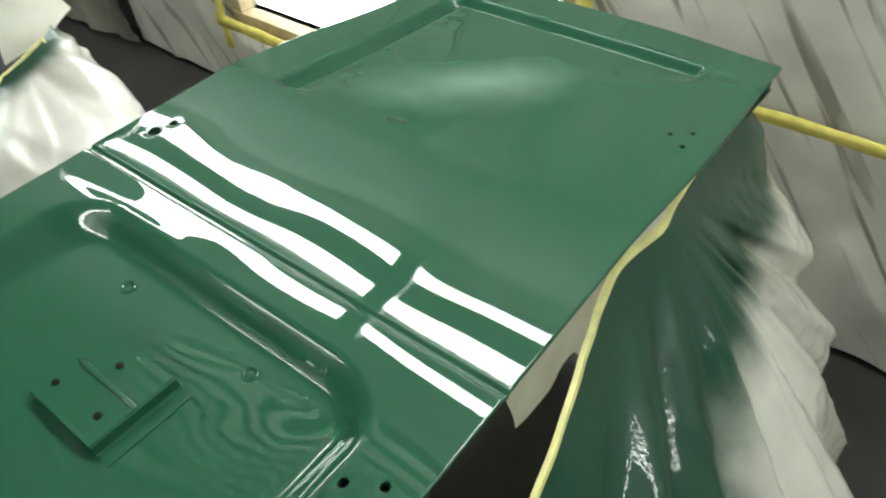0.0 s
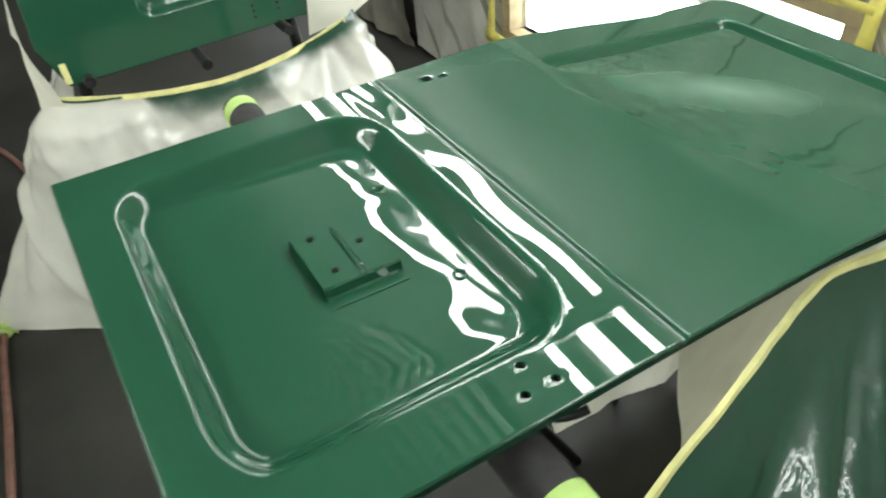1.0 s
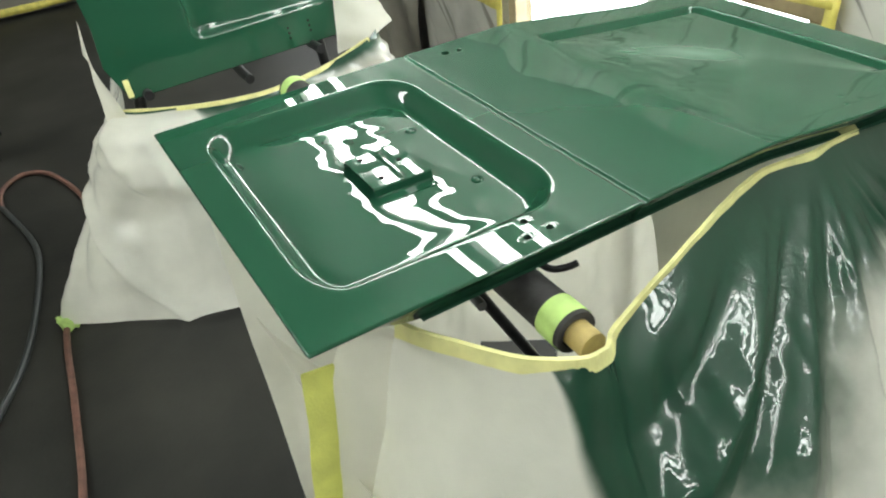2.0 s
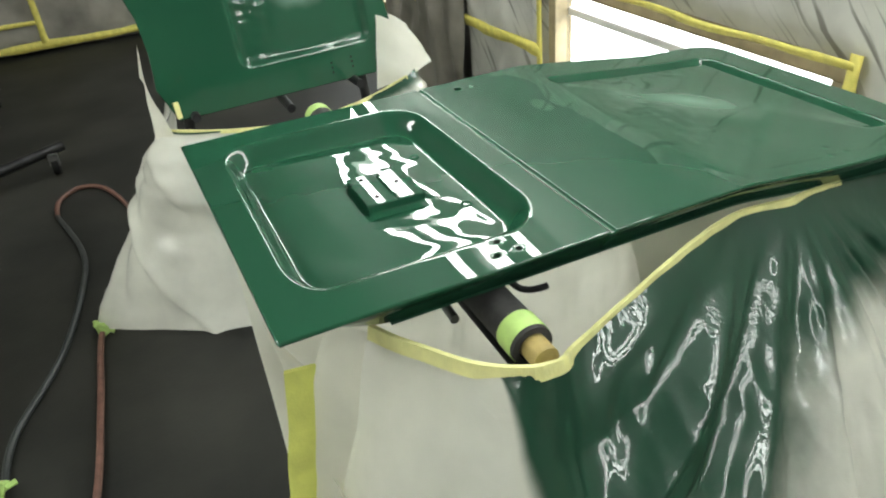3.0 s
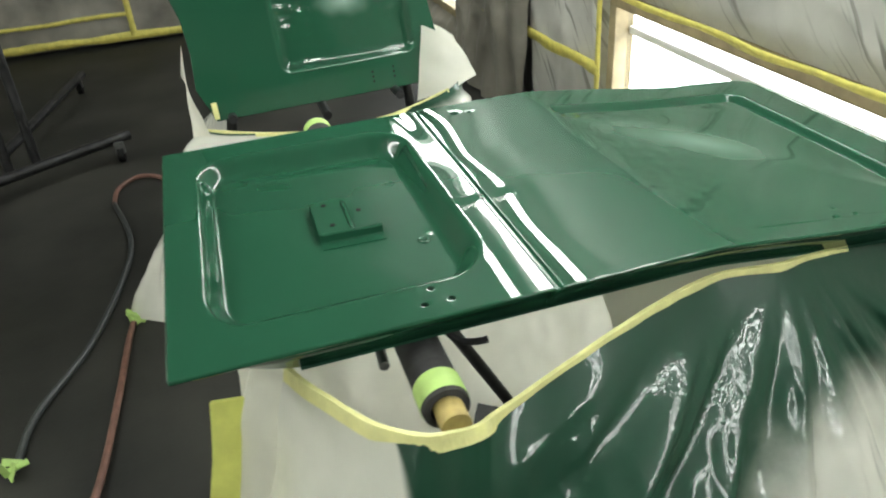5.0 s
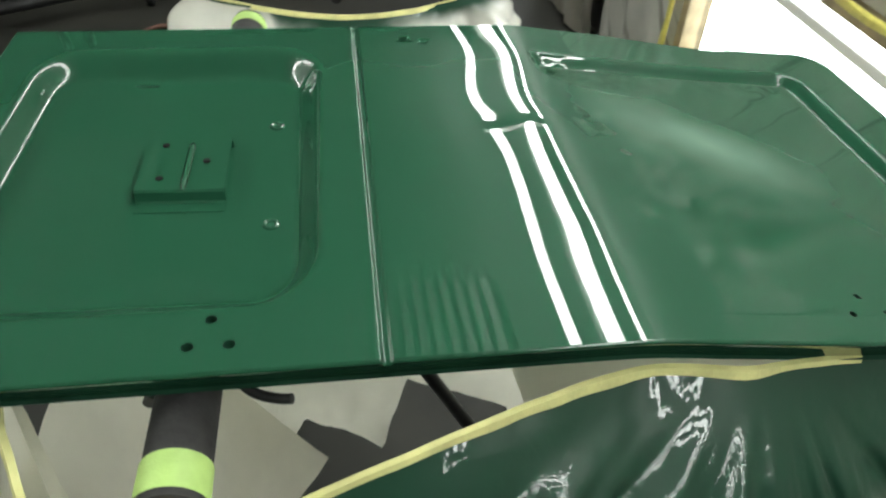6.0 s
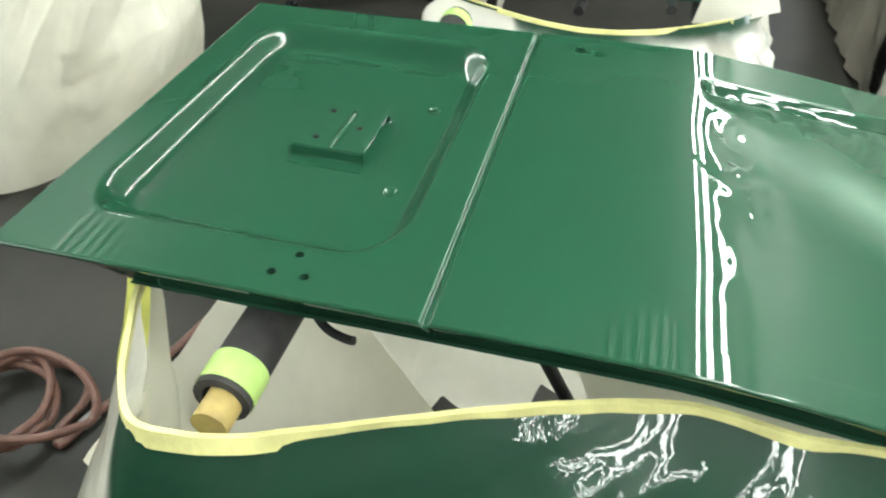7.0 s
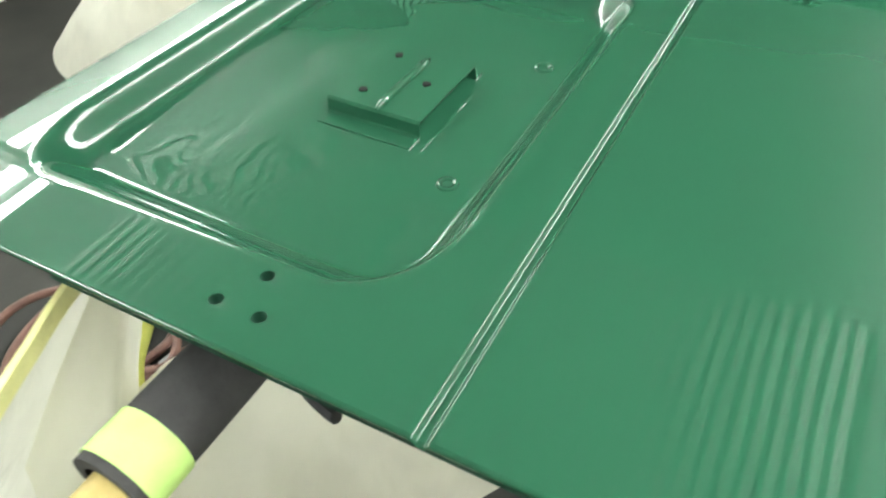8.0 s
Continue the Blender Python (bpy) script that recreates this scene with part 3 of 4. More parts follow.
    # riveted nut rings in the tray
    for cx, cy in ((-0.092, 0.198), (-0.093, 0.372)):
        bm = bmesh.new()
        floor_z = door_height(cx, cy)
        prof = [(0.0035, -0.0008), (0.0045, 0.0012), (0.006, 0.0020), (0.0075, 0.0013), (0.0085, -0.0008)]
        rings = [[bm.verts.new((cx + r * math.cos(a), cy + r * math.sin(a), floor_z + h)) for r, h in prof] for a in np.linspace(0, 2 * math.pi, 28, endpoint=False)]
        for a, b in zip(rings, rings[1:] + rings[:1]):
            for q in range(len(prof) - 1):
                bm.faces.new((a[q], b[q], b[q + 1], a[q + 1]))
        part("nut_ring", bm, M_PAINT, door)
    # welded hat bracket in the tray
    bx0, bx1, by0, by1, top = -0.216, -0.135, 0.236, 0.328, -0.0135
    prof = [(by0 - 0.016, -0.0262), (by0 - 0.003, -0.0262), (by0 - 0.0008, -0.0245), (by0, top - 0.002), (by0 + 0.002, top), (by1 - 0.002, top), (by1, top - 0.002), (by1 + 0.0008, -0.0245), (by1 + 0.003, -0.0262), (by1 + 0.012, -0.0262)]
    bm = bmesh.new()
    layers = []
    for lift in (0.0, -0.0013):
        layers.append([[bm.verts.new((x, y, z + lift - 0.024 * (x + 0.2))) for y, z in prof] for x in (bx0, (bx0 + bx1) / 2, bx1)])
    for lay in layers:
        for a, b in zip(lay, lay[1:]):
            for q in range(len(prof) - 1):
                bm.faces.new((a[q], b[q], b[q + 1], a[q + 1]))
    for e in (0, 2):
        for q in range(len(prof) - 1):
            bm.faces.new((layers[0][e][q], layers[0][e][q + 1], layers[1][e][q + 1], layers[1][e][q]))
    for q in (0, len(prof) - 1):
        for e in (0, 1):
            bm.faces.new((layers[0][e][q], layers[0][e + 1][q], layers[1][e + 1][q], layers[1][e][q]))
    bmesh.ops.recalc_face_normals(bm, faces=bm.faces[:])
    bracket = part("bracket", bm, M_PAINT, door, "raised green welded bracket plate")
    bead = [((bx0 + bx1) / 2 + 0.003, y, top - 0.0006) for y in np.linspace(by0 + 0.001, by1 - 0.008, 12)]
    part("bead", tube_bm(bead, [0.001] + [0.0034] * 10 + [0.001], 10), M_PAINT, bracket)
    for hx, hy in ((-0.156, 0.285), (-0.196, 0.256), (-0.198, 0.314)):
        # solid black disc on the plate, painting a hole's shade
        bm = bmesh.new()
        bmesh.ops.create_cone(bm, cap_ends=True, segments=16, radius1=0.0034, radius2=0.0034, depth=0.0016, matrix=Matrix.Translation((hx, hy, top + 0.0001 - 0.024 * (hx + 0.2))))
        part("bolt_hole_disc", bm, M_DARK, bracket, "black disc painted as the shade of a drilled hole")
    return door


build_door()


# ---- padded stand under the door ----
def padded_bar(parent, x, y0, y1, z, r=0.031):
    bar = part("foam_sleeve", tube_bm([(x, y0 + (y1 - y0) * k / 12, z) for k in range(13)], r, 28, cap=False), M_FOAM, parent, "grey-black foam pipe sleeve")
    for y in (y0, y1):
        ring = bmesh.new()
        a = [ring.verts.new((x + r * math.cos(t), y, z + r * math.sin(t))) for t in np.linspace(0, 2 * math.pi, 28, endpoint=False)]
        b = [ring.verts.new((x + 0.0165 * math.cos(t), y, z + 0.0165 * math.sin(t))) for t in np.linspace(0, 2 * math.pi, 28, endpoint=False)]
        for k in range(28):
            ring.faces.new((a[k], a[(k + 1) % 28], b[(k + 1) % 28], b[k]))
        part("foam_end", ring, M_FOAM, bar)
    part("core", tube_bm([(x + 0.002, y0 - 0.024, z - 0.002), (x + 0.002, y1 + 0.01, z - 0.002)], 0.0155, 20), M_PINE, parent, "yellow wooden dowel core")
    for a, b in ((y0 + 0.005, y0 + 0.034), (y1 - 0.034, y1 - 0.008)):
        part("tape_band", tube_bm([(x, a + (b - a) * k / 3, z) for k in range(4)], r + 0.0012, 28, cap=False), M_GTAPE, parent, "lime green tape band")


stand = thing("padded_stand", (0, 0, 0), "dark steel stand with two foam-padded bars", "work stand")
padded_bar(stand, -0.149, -0.066, 0.715, Z - 0.0608, 0.0242)
padded_bar(stand, 0.47, 0.06, 0.54, Z - 0.098, 0.0242)
for pts in (((-0.15, 0.54, Z - 0.09), (-0.24, 0.56, 0.0)), ((-0.15, 0.68, Z - 0.09), (-0.22, 0.70, 0.0)), ((-0.06, 0.46, Z - 0.26), (0.33, 0.46, 0.0)), ((0.47, 0.53, Z - 0.125), (0.52, 0.55, 0.0))):
    part("leg", tube_bm(pts, 0.012, 12), M_STEEL, stand)
part("rail", tube_bm([(-0.186, 0.05, Z - 0.088), (-0.15, 0.54, Z - 0.11)], 0.006, 12), M_GREYMET, stand)
part("hook", tube_bm([(-0.120, 0.045, Z - 0.046), (-0.108, 0.038, Z - 0.062), (-0.096, 0.033, Z - 0.068), (-0.080, 0.028, Z - 0.068), (-0.072, 0.026, Z - 0.066)], 0.0042, 10, smooth_steps=4), M_STEEL, stand, "bent dark steel hook")


# ---- hung sheets ----
def resample(points, n):
    pts = spline(points, 12)
    d = [0.0]
    for a, b in zip(pts, pts[1:]):
        d.append(d[-1] + (b - a).length)
    out = []
    j = 0
    for k in range(n):
        t = d[-1] * k / (n - 1)
        while j < len(d) - 2 and d[j + 1] < t:
            j += 1
        f = (t - d[j]) / max(d[j + 1] - d[j], 1e-9)
        out.append(pts[j].lerp(pts[j + 1], min(f, 1)))
    return out, d[-1]


def sheet(name, top, bottom, material, parent=None, nu=120, nv=60, folds=0.03, freq=5.0, skew=0.4, seed=0.0, bulge=0.0, mist=(0.0, 0.0), ragged=0.0, label="", ridges=0.0, flare=1.0, crumple=0.0):
    """A hung sheet between a top and a bottom line with hanging folds; mist: how far down the green paint reaches, and how softly."""
    a, la = resample(top, nu)
    b, lb = resample(bottom, nu)
    length = (la + lb) / 2
    verts, mists = [], []
    rnd = random.Random(int(seed * 10) + 1)
    lines = []
    pull = next((i for i in range(nu) if a[i].x >= 0.31), nu - 1) / (nu - 1) * length
    for q in range(int(ridges * length * 22)):
        c0 = rnd.uniform(0, length)
        va = rnd.choice((0.0, 0.0, rnd.uniform(0, 0.5)))
        lines.append((c0, c0 + skew * rnd.uniform(0.5, 1.1) + rnd.uniform(-0.1, 0.1), va, va + rnd.uniform(0.15, 0.7), rnd.choice((0.016, 0.03, 0.06, 0.09)) * rnd.uniform(0.7, 1.4), rnd.choice((-1, 1, 1)) * rnd.uniform(0.2, 0.9)))
    for i in range(nu):
        t = (a[min(i + 1, nu - 1)] - a[max(i - 1, 0)])
        t2 = (b[min(i + 1, nu - 1)] - b[max(i - 1, 0)])
        for j in range(nv):
            v = j / (nv - 1)
            s_ = i / (nu - 1) * length
            drop = v * (1 - ragged * (0.5 + 0.5 * noise.noise(Vector((s_ * 4, seed, 2)))))
            p = a[i].lerp(b[i], drop)
            spread = 1 - (1 - drop) ** flare
            p.x, p.y = a[i].x + (b[i].x - a[i].x) * spread, a[i].y + (b[i].y - a[i].y) * spread
            d = t.lerp(t2, v)
            out = Vector((d.y, -d.x, 0))
            out.normalize() if out.length > 0 else None
            w = s_ - skew * v * 0.5
            soft = 0.35 if crumple else 1.0
            f = soft * (0.8 * noise.noise(Vector((w * freq * 0.8, v * 1.3, seed))) + 0.35 * noise.noise(Vector((w * freq * 2.1, v * 2.2, seed + 3))))
            for c0, c1, va, vb, wide, amp in lines:
                d_ = abs(s_ - (c0 + (c1 - c0) * v + 0.02 * noise.noise(Vector((v * 5, c0 * 9, seed)))))
                if d_ < wide * 5:
                    f += amp * math.exp(-math.hypot(d_, 0.007) / wide) * smooth01((v - va) / 0.06) * (1 - smooth01((v - vb) / 0.15))
            if crumple:
                taut = crumple * (0.25 + 0.75 * smooth01((a[i].x + 0.16) / 0.14))
                # taut flat facets fanning out from the point where the film is pulled tight
                dx, dz = s_ - pull, 0.9 * v + 0.03
                th, r = math.atan2(dx, dz), math.hypot(dx, dz)
                warp = 0.5 * noise.noise(Vector((th * 1.7, r * 2.2, seed + 5)))
                grow = min(r / 0.35, 1.0)
                f += taut * grow * (abs((th * 2.7 + warp + 0.2) % 1.0 - 0.5) * 4 - 1) * (0.5 + 0.9 * abs(noise.noise(Vector((th * 3.0, r * 2.5, seed + 6)))))
                f += 0.32 * taut * grow * (abs((th * 7.3 + 2.0 * warp) % 1.0 - 0.5) * 4 - 1) * max(0.0, noise.noise(Vector((th * 4.0, r * 5.0, seed + 7))) + 0.3)
                f += 0.10 * taut * (1 - 2.4 * abs(noise.noise(Vector((th * 9, r * 22, seed + 8)))))
            p = p + out * (folds * (1 + 0.8 * v) * f * smooth01((v - 0.012) * 11) + bulge * math.sin(math.pi * min(v * 1.3, 1)))
            p.z += 0.2 * folds * noise.noise(Vector((w * 6, v * 5, seed + 9))) * smooth01(v * 4)
            verts.append(p)
            reach = 1.2 * smooth01((a[i].x + 0.215) / 0.08) * (1 - 0.46 * smooth01((a[i].x - 0.05) / 0.3))
            mists.append(1 - smooth01((v - mist[0] * reach) / max(mist[1] * reach, 1e-3)) if mist[1] else 0.0)
    ob = mesh_ob(name, verts, grid_faces(nu, nv), material, parent, label)
    at = ob.data.attributes.new("mist", "FLOAT", "POINT")
    at.data.foreach_set("value", mists)
    return ob


def tape_on(points, width, parent, material, name="tape_edge", thick=0.0025, tilt=None, label="", n=90, seed=0):
    """Folded tape along a sheet's edge, hanging down from it."""
    pts, _ = resample(points, n)
    verts = []
    for i, p in enumerate(pts):
        t = (pts[min(i + 1, n - 1)] - pts[max(i - 1, 0)]).normalized()
        out = Vector((t.y, -t.x, 0)).normalized() if tilt is None else Vector(tilt)
        down = Vector((0, 0, -1)) if tilt is None else t.cross(out).normalized()
        w = width * (1 + 0.10 * noise.noise(p * 9 + Vector((seed, 0, 0))))
        jig = out * 0.003 * noise.noise(p * 22)
        up = p - down * 0.003
        verts += [up + out * thick + jig, up + down * w + out * (thick + 0.25 * w) + jig, up + down * w - out * thick + out * 0.2 * w + jig, up - out * thick + jig]
    faces = []
    for i in range(n - 1):
        o = i * 4
        for k in range(4):
            faces.append((o + k, o + (k + 1) % 4, o + 4 + (k + 1) % 4, o + 4 + k))
    faces += [(3, 2, 1, 0), (n * 4 - 4, n * 4 - 3, n * 4 - 2, n * 4 - 1)]
    return mesh_ob(name, verts, faces, material, parent, label, False)


drape = thing("masking_drape", (0, 0, 0), "masking film skirt round the stand, misted green with yellow taped edge", "masking film")
TOP = [(-0.290, 0.05, Z - 0.056), (-0.262, -0.01, Z - 0.050), (-0.222, -0.08, Z - 0.042), (-0.187, -0.119, Z - 0.034), (-0.154, -0.112, Z - 0.047), (-0.126, -0.088, Z - 0.072), (-0.101, -0.065, Z - 0.088), (-0.058, -0.050, Z - 0.085), (0.031, -0.032, Z - 0.062), (0.114, -0.007, Z - 0.052), (0.199, 0.014, Z - 0.050), (0.30, 0.008, Z - 0.052), (0.40, 0.018, Z - 0.062), (0.50, 0.030, Z - 0.073), (0.59, 0.032, Z - 0.083), (0.622, 0.050, Z - 0.085),
       (0.632, 0.10, Z - 0.085), (0.635, 0.30, Z - 0.085), (0.63, 0.52, Z - 0.085)]
BOT = [(-0.36, 0.06, 0.25), (-0.36, -0.06, 0.25), (-0.34, -0.22, 0.2), (-0.26, -0.43, 0.12), (-0.20, -0.45, 0.10), (-0.12, -0.46, 0.08), (-0.04, -0.46, 0.07), (0.05, -0.46, 0.06), (0.12, -0.45, 0.05), (0.2, -0.44, 0.05), (0.34, -0.42, 0.05), (0.46, -0.31, 0.05), (0.58, -0.27, 0.05), (0.67, -0.19, 0.05), (0.72, -0.06, 0.05), (0.74, 0.1, 0.05), (0.74, 0.3, 0.05), (0.73, 0.6, 0.05)]
sheet("film_skirt", TOP, BOT, M_MIST, drape, 520, 220, 0.036, 5.0, -1.15, 2.0, 0.03, (0.02, 0.34), label="crinkled glossy film, green above and milky below", flare=1.9, crumple=0.6)
tape_on(TOP[:13], 0.017, drape, M_PTAPE, label="pale yellow tape along the film's edge")

paper = thing("masking_paper", (0, 0, 0), "white masking paper hung round the stand with yellow tape hem", "masking paper")
sheet("paper_side", [(-0.346, 0.128, Z - 0.145), (-0.316, 0.098, Z - 0.078), (-0.25, -0.01, Z - 0.068), (-0.212, -0.075, Z - 0.075)], [(-0.386, 0.077, Z - 0.324), (-0.356, 0.047, Z - 0.334), (-0.27, -0.03, Z - 0.34), (-0.25, -0.12, Z - 0.40)],
      M_PAPER, paper, 70, 50, 0.012, 5.0, 0.8, 7.0, 0.0, ragged=0.06, label="creased white paper", ridges=0.5)
tape_on([(-0.346, 0.128, Z - 0.145), (-0.355, 0.111, Z - 0.204), (-0.375, 0.094, Z - 0.265), (-0.386, 0.077, Z - 0.324)], 0.040, paper, M_LTAPE, "tape_hem", 0.002, (-0.3, -0.95, 0.0), "yellow tape hem", 40)


def notched(points, x):
    for (xa, za), (xb, zb) in zip(points, points[1:]):
        if xa <= x <= xb:
            return za + (zb - za) * (x - xa) / (xb - xa)
    return points[-1][1]


def inner_sheet():
    low = [(-0.40, -0.98), (-0.175, -0.98), (-0.17, -0.85), (-0.12, -0.744), (0.025, -0.837), (0.068, -0.643), (0.267, -0.752), (0.30, -0.95), (0.80, -0.98)]
    nu, nv = 160, 40
    vs = []
    for i in range(nu):
        x = -0.38 + 1.1 * i / (nu - 1)
        zb = notched(low, x)
        for j in range(nv):
            v = j / (nv - 1)
            z = -0.09 + (zb + 0.09) * v
            vs.append((x, 0.50 + 0.02 * fold(x * 4, z * 2.5, 11), Z + z))
    return mesh_ob("paper_back", vs, grid_faces(nu, nv), M_PAPER, paper, "creased white paper with ragged lower edge")


inner_sheet()


def inner_flap():
    """Paper slung from the hem inwards and down under the bar."""
    nu, nv = 50, 60
    vs = []
    for i in range(nu):
        f = i / (nu - 1)
        for j in range(nv):
            g = j / (nv - 1)
            x = -0.365 + (0.25 + 0.05 * math.sin(g * 7)) * f
            y = -0.04 + 0.52 * g
            vs.append((x, y, Z - 0.27 - 0.52 * f ** 0.85 - 0.04 * g + 0.014 * fold(x * 6, y * 5, 17)))
    return mesh_ob("paper_flap", vs, grid_faces(nu, nv), M_PAPER, paper, "creased white paper slung inwards")


inner_flap()
sheet("paper_flap", [(0.10, 0.10, Z - 0.075), (0.25, 0.13, Z - 0.085), (0.42, 0.15, Z - 0.10), (0.60, 0.15, Z - 0.11)], [(0.27, 0.17, 0.45), (0.37, 0.18, 0.40), (0.48, 0.19, 0.36), (0.62, 0.18, 0.34)],
      M_PAPER, paper, 60, 50, 0.012, 4.0, 0.3, 9.0, label="creased white paper hung inside", ridges=0.4)


# ---- second green door, propped up behind ----
def second_door():
    d = thing("vehicle_door", (0.02, 1.65, Z - 0.335), "glossy green vehicle door propped upright on a draped stand", "car door")
    d.rotation_euler = (radians(-13.5), 0, radians(4))
    nu, nv = 220, 260
    left = [(0, -0.365), (0.10, -0.405), (0.2, -0.395), (0.3, -0.40), (0.45, -0.44), (0.6, -0.46), (0.95, -0.42)]
    right = [(0, 0.362), (0.15, 0.365), (0.30, 0.345), (0.45, 0.30), (0.95, 0.25)]
    vs = []
    for i in range(nu):
        for j in range(nv):
            v = 0.95 * j / (nv - 1)
            l, r = notched(left, v), notched(right, v)
            u = l + (r - l) * i / (nu - 1)
            y = 0.0
            k = pocket(min((u + 0.15) / 0.02, (0.29 - u) / 0.02), min((v - 0.10) / 0.02, (0.40 - v) / 0.02), 1.8)
            y += 0.018 * smooth01(k) + (0.0016 * noise.noise(Vector((u * 8, v * 13, 4))) + 0.010 * ((u - 0.07) ** 2 + (v - 0.25) ** 2) / 0.04 * 0.35) * smooth01(k - 0.8)
            crush = smooth01(k - 0.5) * (0.25 + smooth01((v - 0.2) / 0.1)) * smooth01((abs(u - 0.07) - 0.06) / 0.08 + 4 * max(0, v - 0.3))
            y += 0.0052 * crush * noise.noise(Vector((u * 22, v * 40, 16)))
            y += 0.0015 * noise.noise(Vector((u * 5, v * 5, 6))) + 0.05 * max(0, v - 0.45) ** 2
            vs.append((u, y, v))
    skin = mesh_ob("door_skin", vs, [f[::-1] for f in grid_faces(nu, nv)], M_DOOR_UP, d, "glossy green pressed face")
    loop = [i * nv for i in range(nu)] + [(nu - 1) * nv + j for j in range(1, nv)] + [i * nv + nv - 1 for i in range(nu - 2, -1, -1)] + [j for j in range(nv - 2, 0, -1)]
    ev = []
    for q in loop:
        x, y, z = vs[q]
        ev += [(x, y, z), (x * 1.004, y + 0.003, z - 0.002), (x * 0.985, y + 0.03, z + 0.006)]
    n = len(loop)
    mesh_ob("flange", ev, [(i * 3 + k, i * 3 + k + 1, ((i + 1) % n) * 3 + k + 1, ((i + 1) % n) * 3 + k) for i in range(n) for k in range(2)], M_PAINT, d)
    for hx, hz in ((0.135, 0.03), (0.135, 0.045), (0.135, 0.06), (0.205, 0.035), (0.205, 0.05), (0.205, 0.065)):
        # solid black disc on the face, painting a hole's shade
        bm = bmesh.new()
        bmesh.ops.create_cone(bm, cap_ends=True, segments=14, radius1=0.0035, radius2=0.0035, depth=0.002, matrix=Matrix.Translation((hx, -0.0005, hz)) @ Matrix.Rotation(radians(90), 4, "X"))
        part("bolt_hole_disc", bm, M_DARK, d, "black disc painted as the shade of a drilled hole")
    part("edge_tape", box_bm(0.016, 0.006, 0.05, 0.002, Matrix.Translation((-0.365, -0.004, 0.03))), M_PTAPE, d, "pale yellow tape tab")
    return d


second_door()


def draped_stand(name, label, top, bottom, material, seed, folds, tape, mist=(0.02, 0.35), freq=3.0):
    w = thing(name, (0, 0, 0), label, "draped stand")
    sheet("cloth", top, bottom, material, w, 200, 70, folds, freq, 0.5, seed, 0.0, mist, label="white sheet in soft folds", ridges=1.1, crumple=0.35)
    for pts in tape:
        tape_on(pts, 0.012, w, M_PTAPE, label="pale yellow tape", n=50, seed=seed)
    return w


C2TOP = [(-0.28, 2.2, Z - 0.33), (-0.35, 1.80, Z - 0.345), (-0.385, 1.63, Z - 0.36), (-0.2, 1.58, Z - 0.385), (0.0, 1.56, Z - 0.40), (0.2, 1.57, Z - 0.385), (0.38, 1.60, Z - 0.35), (0.46, 1.75, Z - 0.34), (0.46, 2.2, Z - 0.34)]
C2BOT = [(-0.42, 2.3, 0.02), (-0.58, 1.95, 0.015), (-0.745, 1.72, 0.02), (-0.40, 1.44, 0.05), (0.0, 1.34, 0.06), (0.35, 1.36, 0.06), (0.60, 1.47, 0.05), (0.66, 1.75, 0.05), (0.66, 2.2, 0.05)]
cloth2 = draped_stand("draped_stand", "stand draped in white masking sheet misted green at the top", C2TOP, C2BOT, M_MIST, 21.0, 0.036, [C2TOP[2:7]], (-0.12, 0.36))
sheet("cloth_flap", [(0.34, 1.72, Z - 0.15), (0.40, 1.72, Z - 0.18), (0.45, 1.74, Z - 0.22)], [(0.28, 1.62, Z - 0.38), (0.40, 1.62, Z - 0.36), (0.50, 1.66, Z - 0.34)], M_PAPER, cloth2, 30, 24, 0.012, 6.0, 0.4, 4.0, label="white paper flap")
sheet("cloth_flap", [(-0.40, 1.72, Z - 0.12), (-0.41, 1.70, Z - 0.16), (-0.42, 1.68, Z - 0.2)], [(-0.43, 1.66, Z - 0.40), (-0.40, 1.62, Z - 0.42), (-0.36, 1.60, Z - 0.42)], M_PAPER, cloth2, 24, 24, 0.01, 6.0, 0.4, 14.0, label="white paper flap")
for p, q in (((-0.30, 1.60, Z - 0.33), (-0.30, 1.9, Z - 0.36)), ((-0.02, 1.58, Z - 0.36), (-0.02, 1.95, Z - 0.36)), ((0.22, 1.60, Z - 0.34), (0.22, 1.95, Z - 0.36)), ((-0.35, 1.85, Z - 0.37), (0.4, 1.85, Z - 0.37))):
    part("bar", tube_bm([p, q], 0.014, 12), M_STEEL, cloth2, "dark steel bar")
for x in (-0.3, 0.3):
    part("leg", tube_bm([(x, 1.85, Z - 0.37), (x * 1.3, 1.95, 0.0)], 0.018, 12), M_STEEL, cloth2, "dark steel leg")
knot = bmesh.new()
for k in range(5):
    bmesh.ops.create_cone(knot, cap_ends=True, segments=6, radius1=0.022, radius2=0.006, depth=0.06, matrix=Matrix.Translation((-0.765 + 0.014 * math.cos(k * 1.3), 1.70 + 0.014 * math.sin(k * 1.3), 0.03)) @ Euler((0.8 * math.sin(k * 2.1), 0.9 * math.cos(k * 1.7), k)).to_matrix().to_4x4())
part("tape_knot", knot, M_GTAPE, cloth2, "lime green tape knot", False)

C3TOP = [(-1.75, 2.2, Z - 0.2), (-1.72, 1.8, Z - 0.24), (-1.62, 1.48, Z - 0.30), (-1.42, 1.34, Z - 0.33), (-1.25, 1.36, Z - 0.31), (-1.22, 1.5, Z - 0.27), (-1.38, 2.1, Z - 0.2)]
C3BOT = [(-2.6, 2.4, 0.02), (-2.62, 1.85, 0.02), (-2.42, 1.36, 0.02), (-2.05, 1.17, 0.02), (-1.74, 1.16, 0.03), (-1.58, 1.5, 0.05), (-1.62, 2.2, 0.05)]
draped_stand("draped_stand", "stand draped in bright white masking sheet reaching the floor", C3TOP, C3BOT, M_PAPER, 33.0, 0.03, [C3TOP[2:6]], (0, 0))


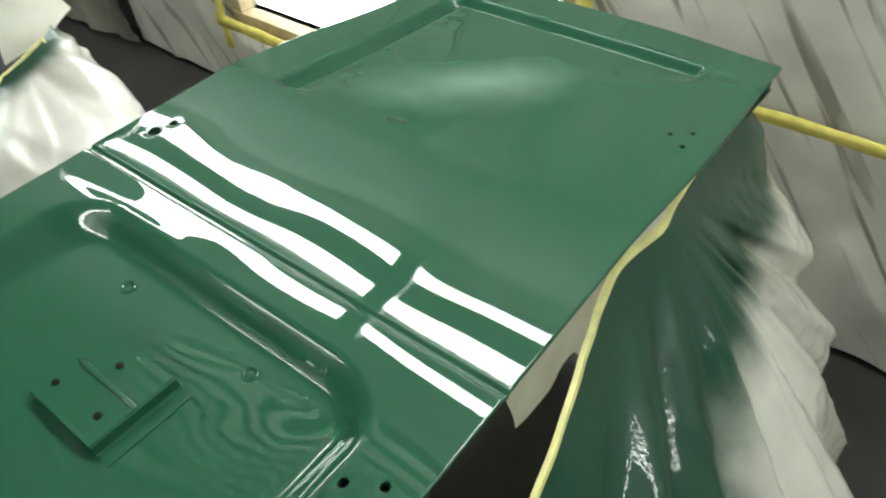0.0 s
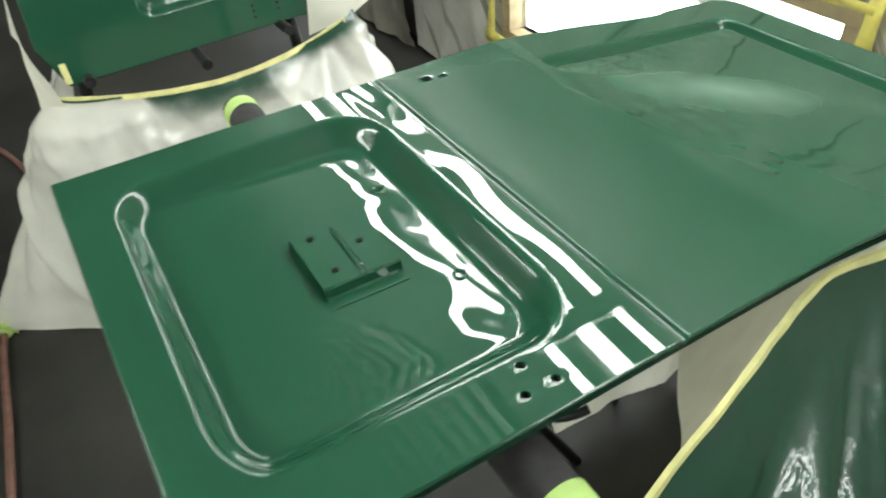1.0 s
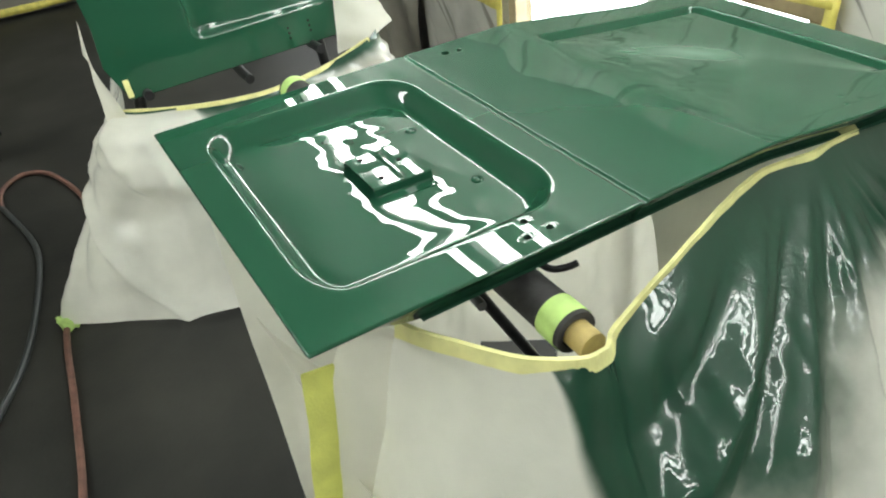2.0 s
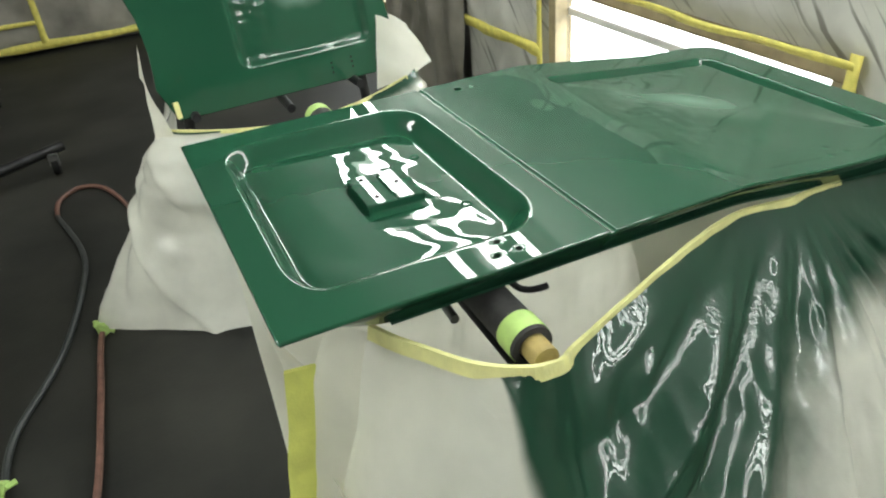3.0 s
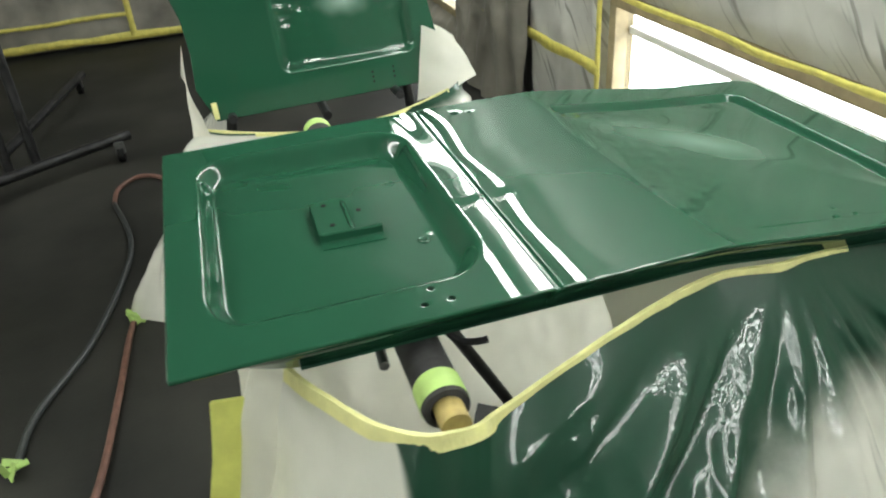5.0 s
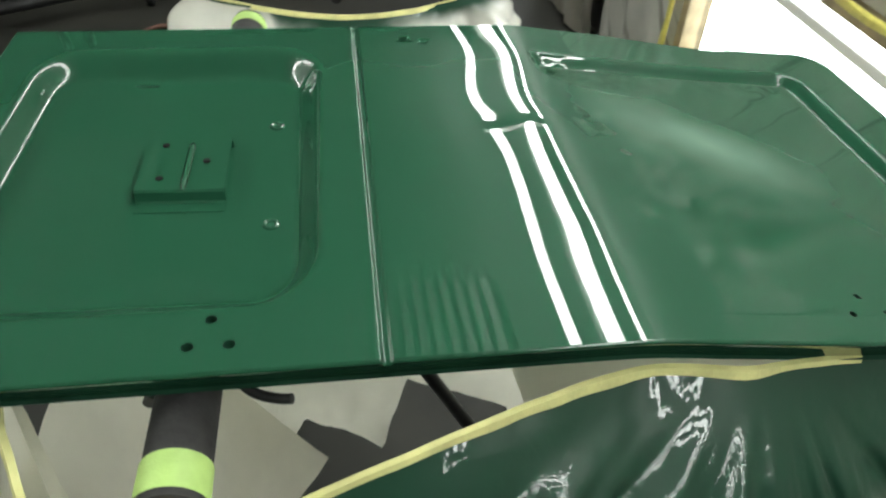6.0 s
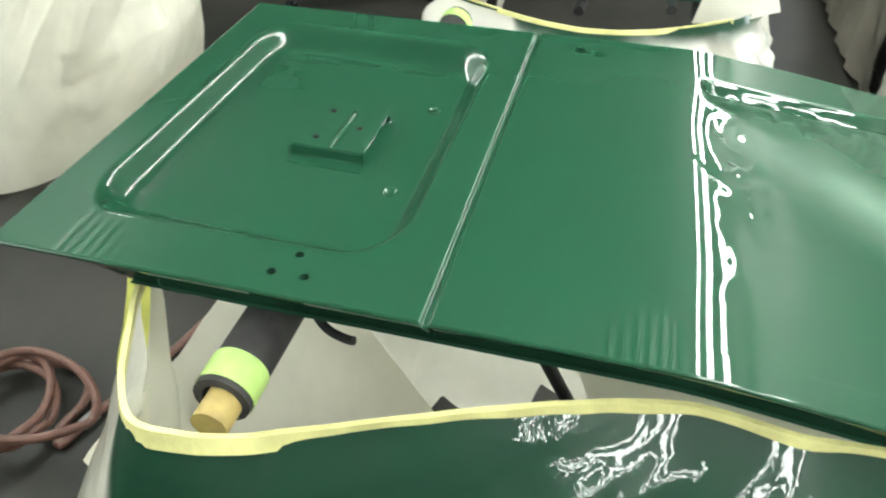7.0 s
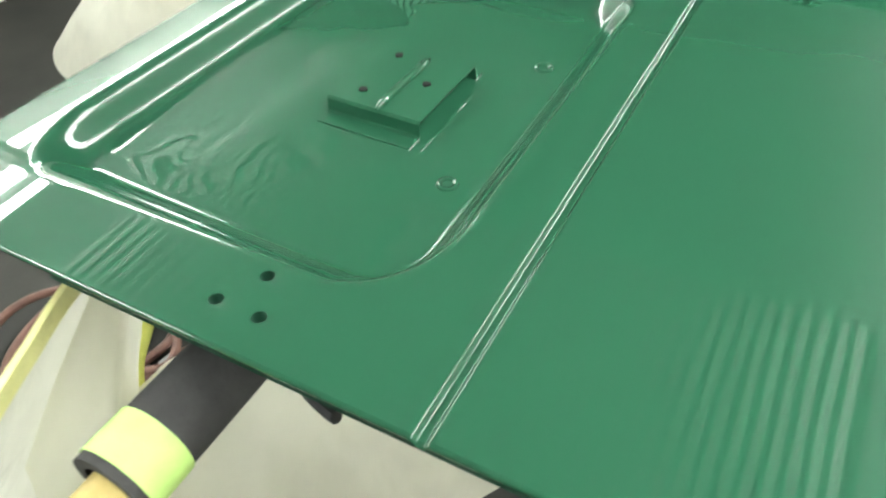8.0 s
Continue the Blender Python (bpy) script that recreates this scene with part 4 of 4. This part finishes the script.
# ---- hose, rolling stand ----
def hose():
    h = thing("air_hose", (0, 0, 0), "long red-brown and black rubber air hose looped on the floor", "hose")
    r = 0.0105
    zz = r + 0.001
    black = [(-1.05, 1.10), (-1.03, 1.30), (-0.90, 1.62), (-0.82, 2.03), (-0.814, 2.31), (-0.90, 2.68)]
    red = [(-0.90, 2.68), (-0.89, 2.84), (-0.80, 2.94), (-0.69, 2.86), (-0.60, 2.55), (-0.60, 2.3), (-0.67, 2.05), (-0.77, 1.7), (-0.80, 1.3), (-0.83, 0.95), (-0.90, 0.62), (-0.955, 0.46)]
    part("hose_line", tube_bm([(x, y, zz) for x, y in black], r, 10, smooth_steps=8), M_HOSEB, h, "black rubber length")
    part("hose_line", tube_bm([(x, y, zz) for x, y in red], r, 10, smooth_steps=8), M_HOSE, h, "red-brown rubber length")
    part("coupling", tube_bm([(-0.955, 0.46, zz), (-0.965, 0.42, zz)], 0.015, 12), M_GREYMET, h, "steel coupling")
    coil = []
    for k in range(58):
        a = k * 0.42
        coil.append((-1.16 + (0.15 + 0.05 * math.sin(k * 0.31)) * math.cos(a) + 0.05 * math.sin(k * 0.17), 0.40 + (0.14 + 0.04 * math.cos(k * 0.23)) * math.sin(a), zz + 0.02 * (k % 15) / 15 + 0.0012 * k))
    part("hose_coil", tube_bm([(-0.965, 0.42, zz), (-0.98, 0.36, zz)] + coil, r, 10, smooth_steps=4), M_HOSE, h, "tangled red-brown coils")
    tag = bmesh.new()
    for k in range(4):
        bmesh.ops.create_cube(tag, size=1, matrix=Matrix.Translation((-1.055 + 0.018 * math.cos(k * 1.7), 1.085 + 0.02 * math.sin(k * 1.7), 0.03)) @ Euler((k, 0.7 * k, 0.4)).to_matrix().to_4x4() @ Matrix.Diagonal((0.05, 0.02, 0.004, 1)))
    part("tape_tag", tag, M_GTAPE, h, "lime green tape tag", False)


hose()


def rolling_stand():
    s_ = thing("rolling_stand", (0, 0, 0), "dark steel rolling stand with caster feet", "rolling stand")
    part("foot_bar", tube_bm([(-1.62, 2.86, 0.09), (-0.84, 3.28, 0.11)], 0.026, 12), M_STEEL, s_)
    part("foot_bar", tube_bm([(-1.5, 3.1, 0.09), (-1.2, 4.6, 0.1)], 0.024, 12), M_STEEL, s_)
    part("post", tube_bm([(-1.25, 3.08, 0.1), (-1.22, 3.2, 2.2)], 0.022, 12), M_STEEL, s_)
    part("post", tube_bm([(-1.36, 3.02, 0.1), (-1.31, 3.15, 2.2)], 0.022, 12), M_STEEL, s_)
    for x, y in ((-0.89, 3.2), (-1.52, 2.88), (-1.22, 4.5)):
        c = part("caster", tube_bm([(x - 0.015, y, 0.04), (x + 0.015, y, 0.04)], 0.038, 18), M_DARK, s_, "black caster wheel")
        part("caster_fork", box_bm(0.045, 0.03, 0.06, 0.004, Matrix.Translation((x, y, 0.075))), M_GREYMET, c)


rolling_stand()
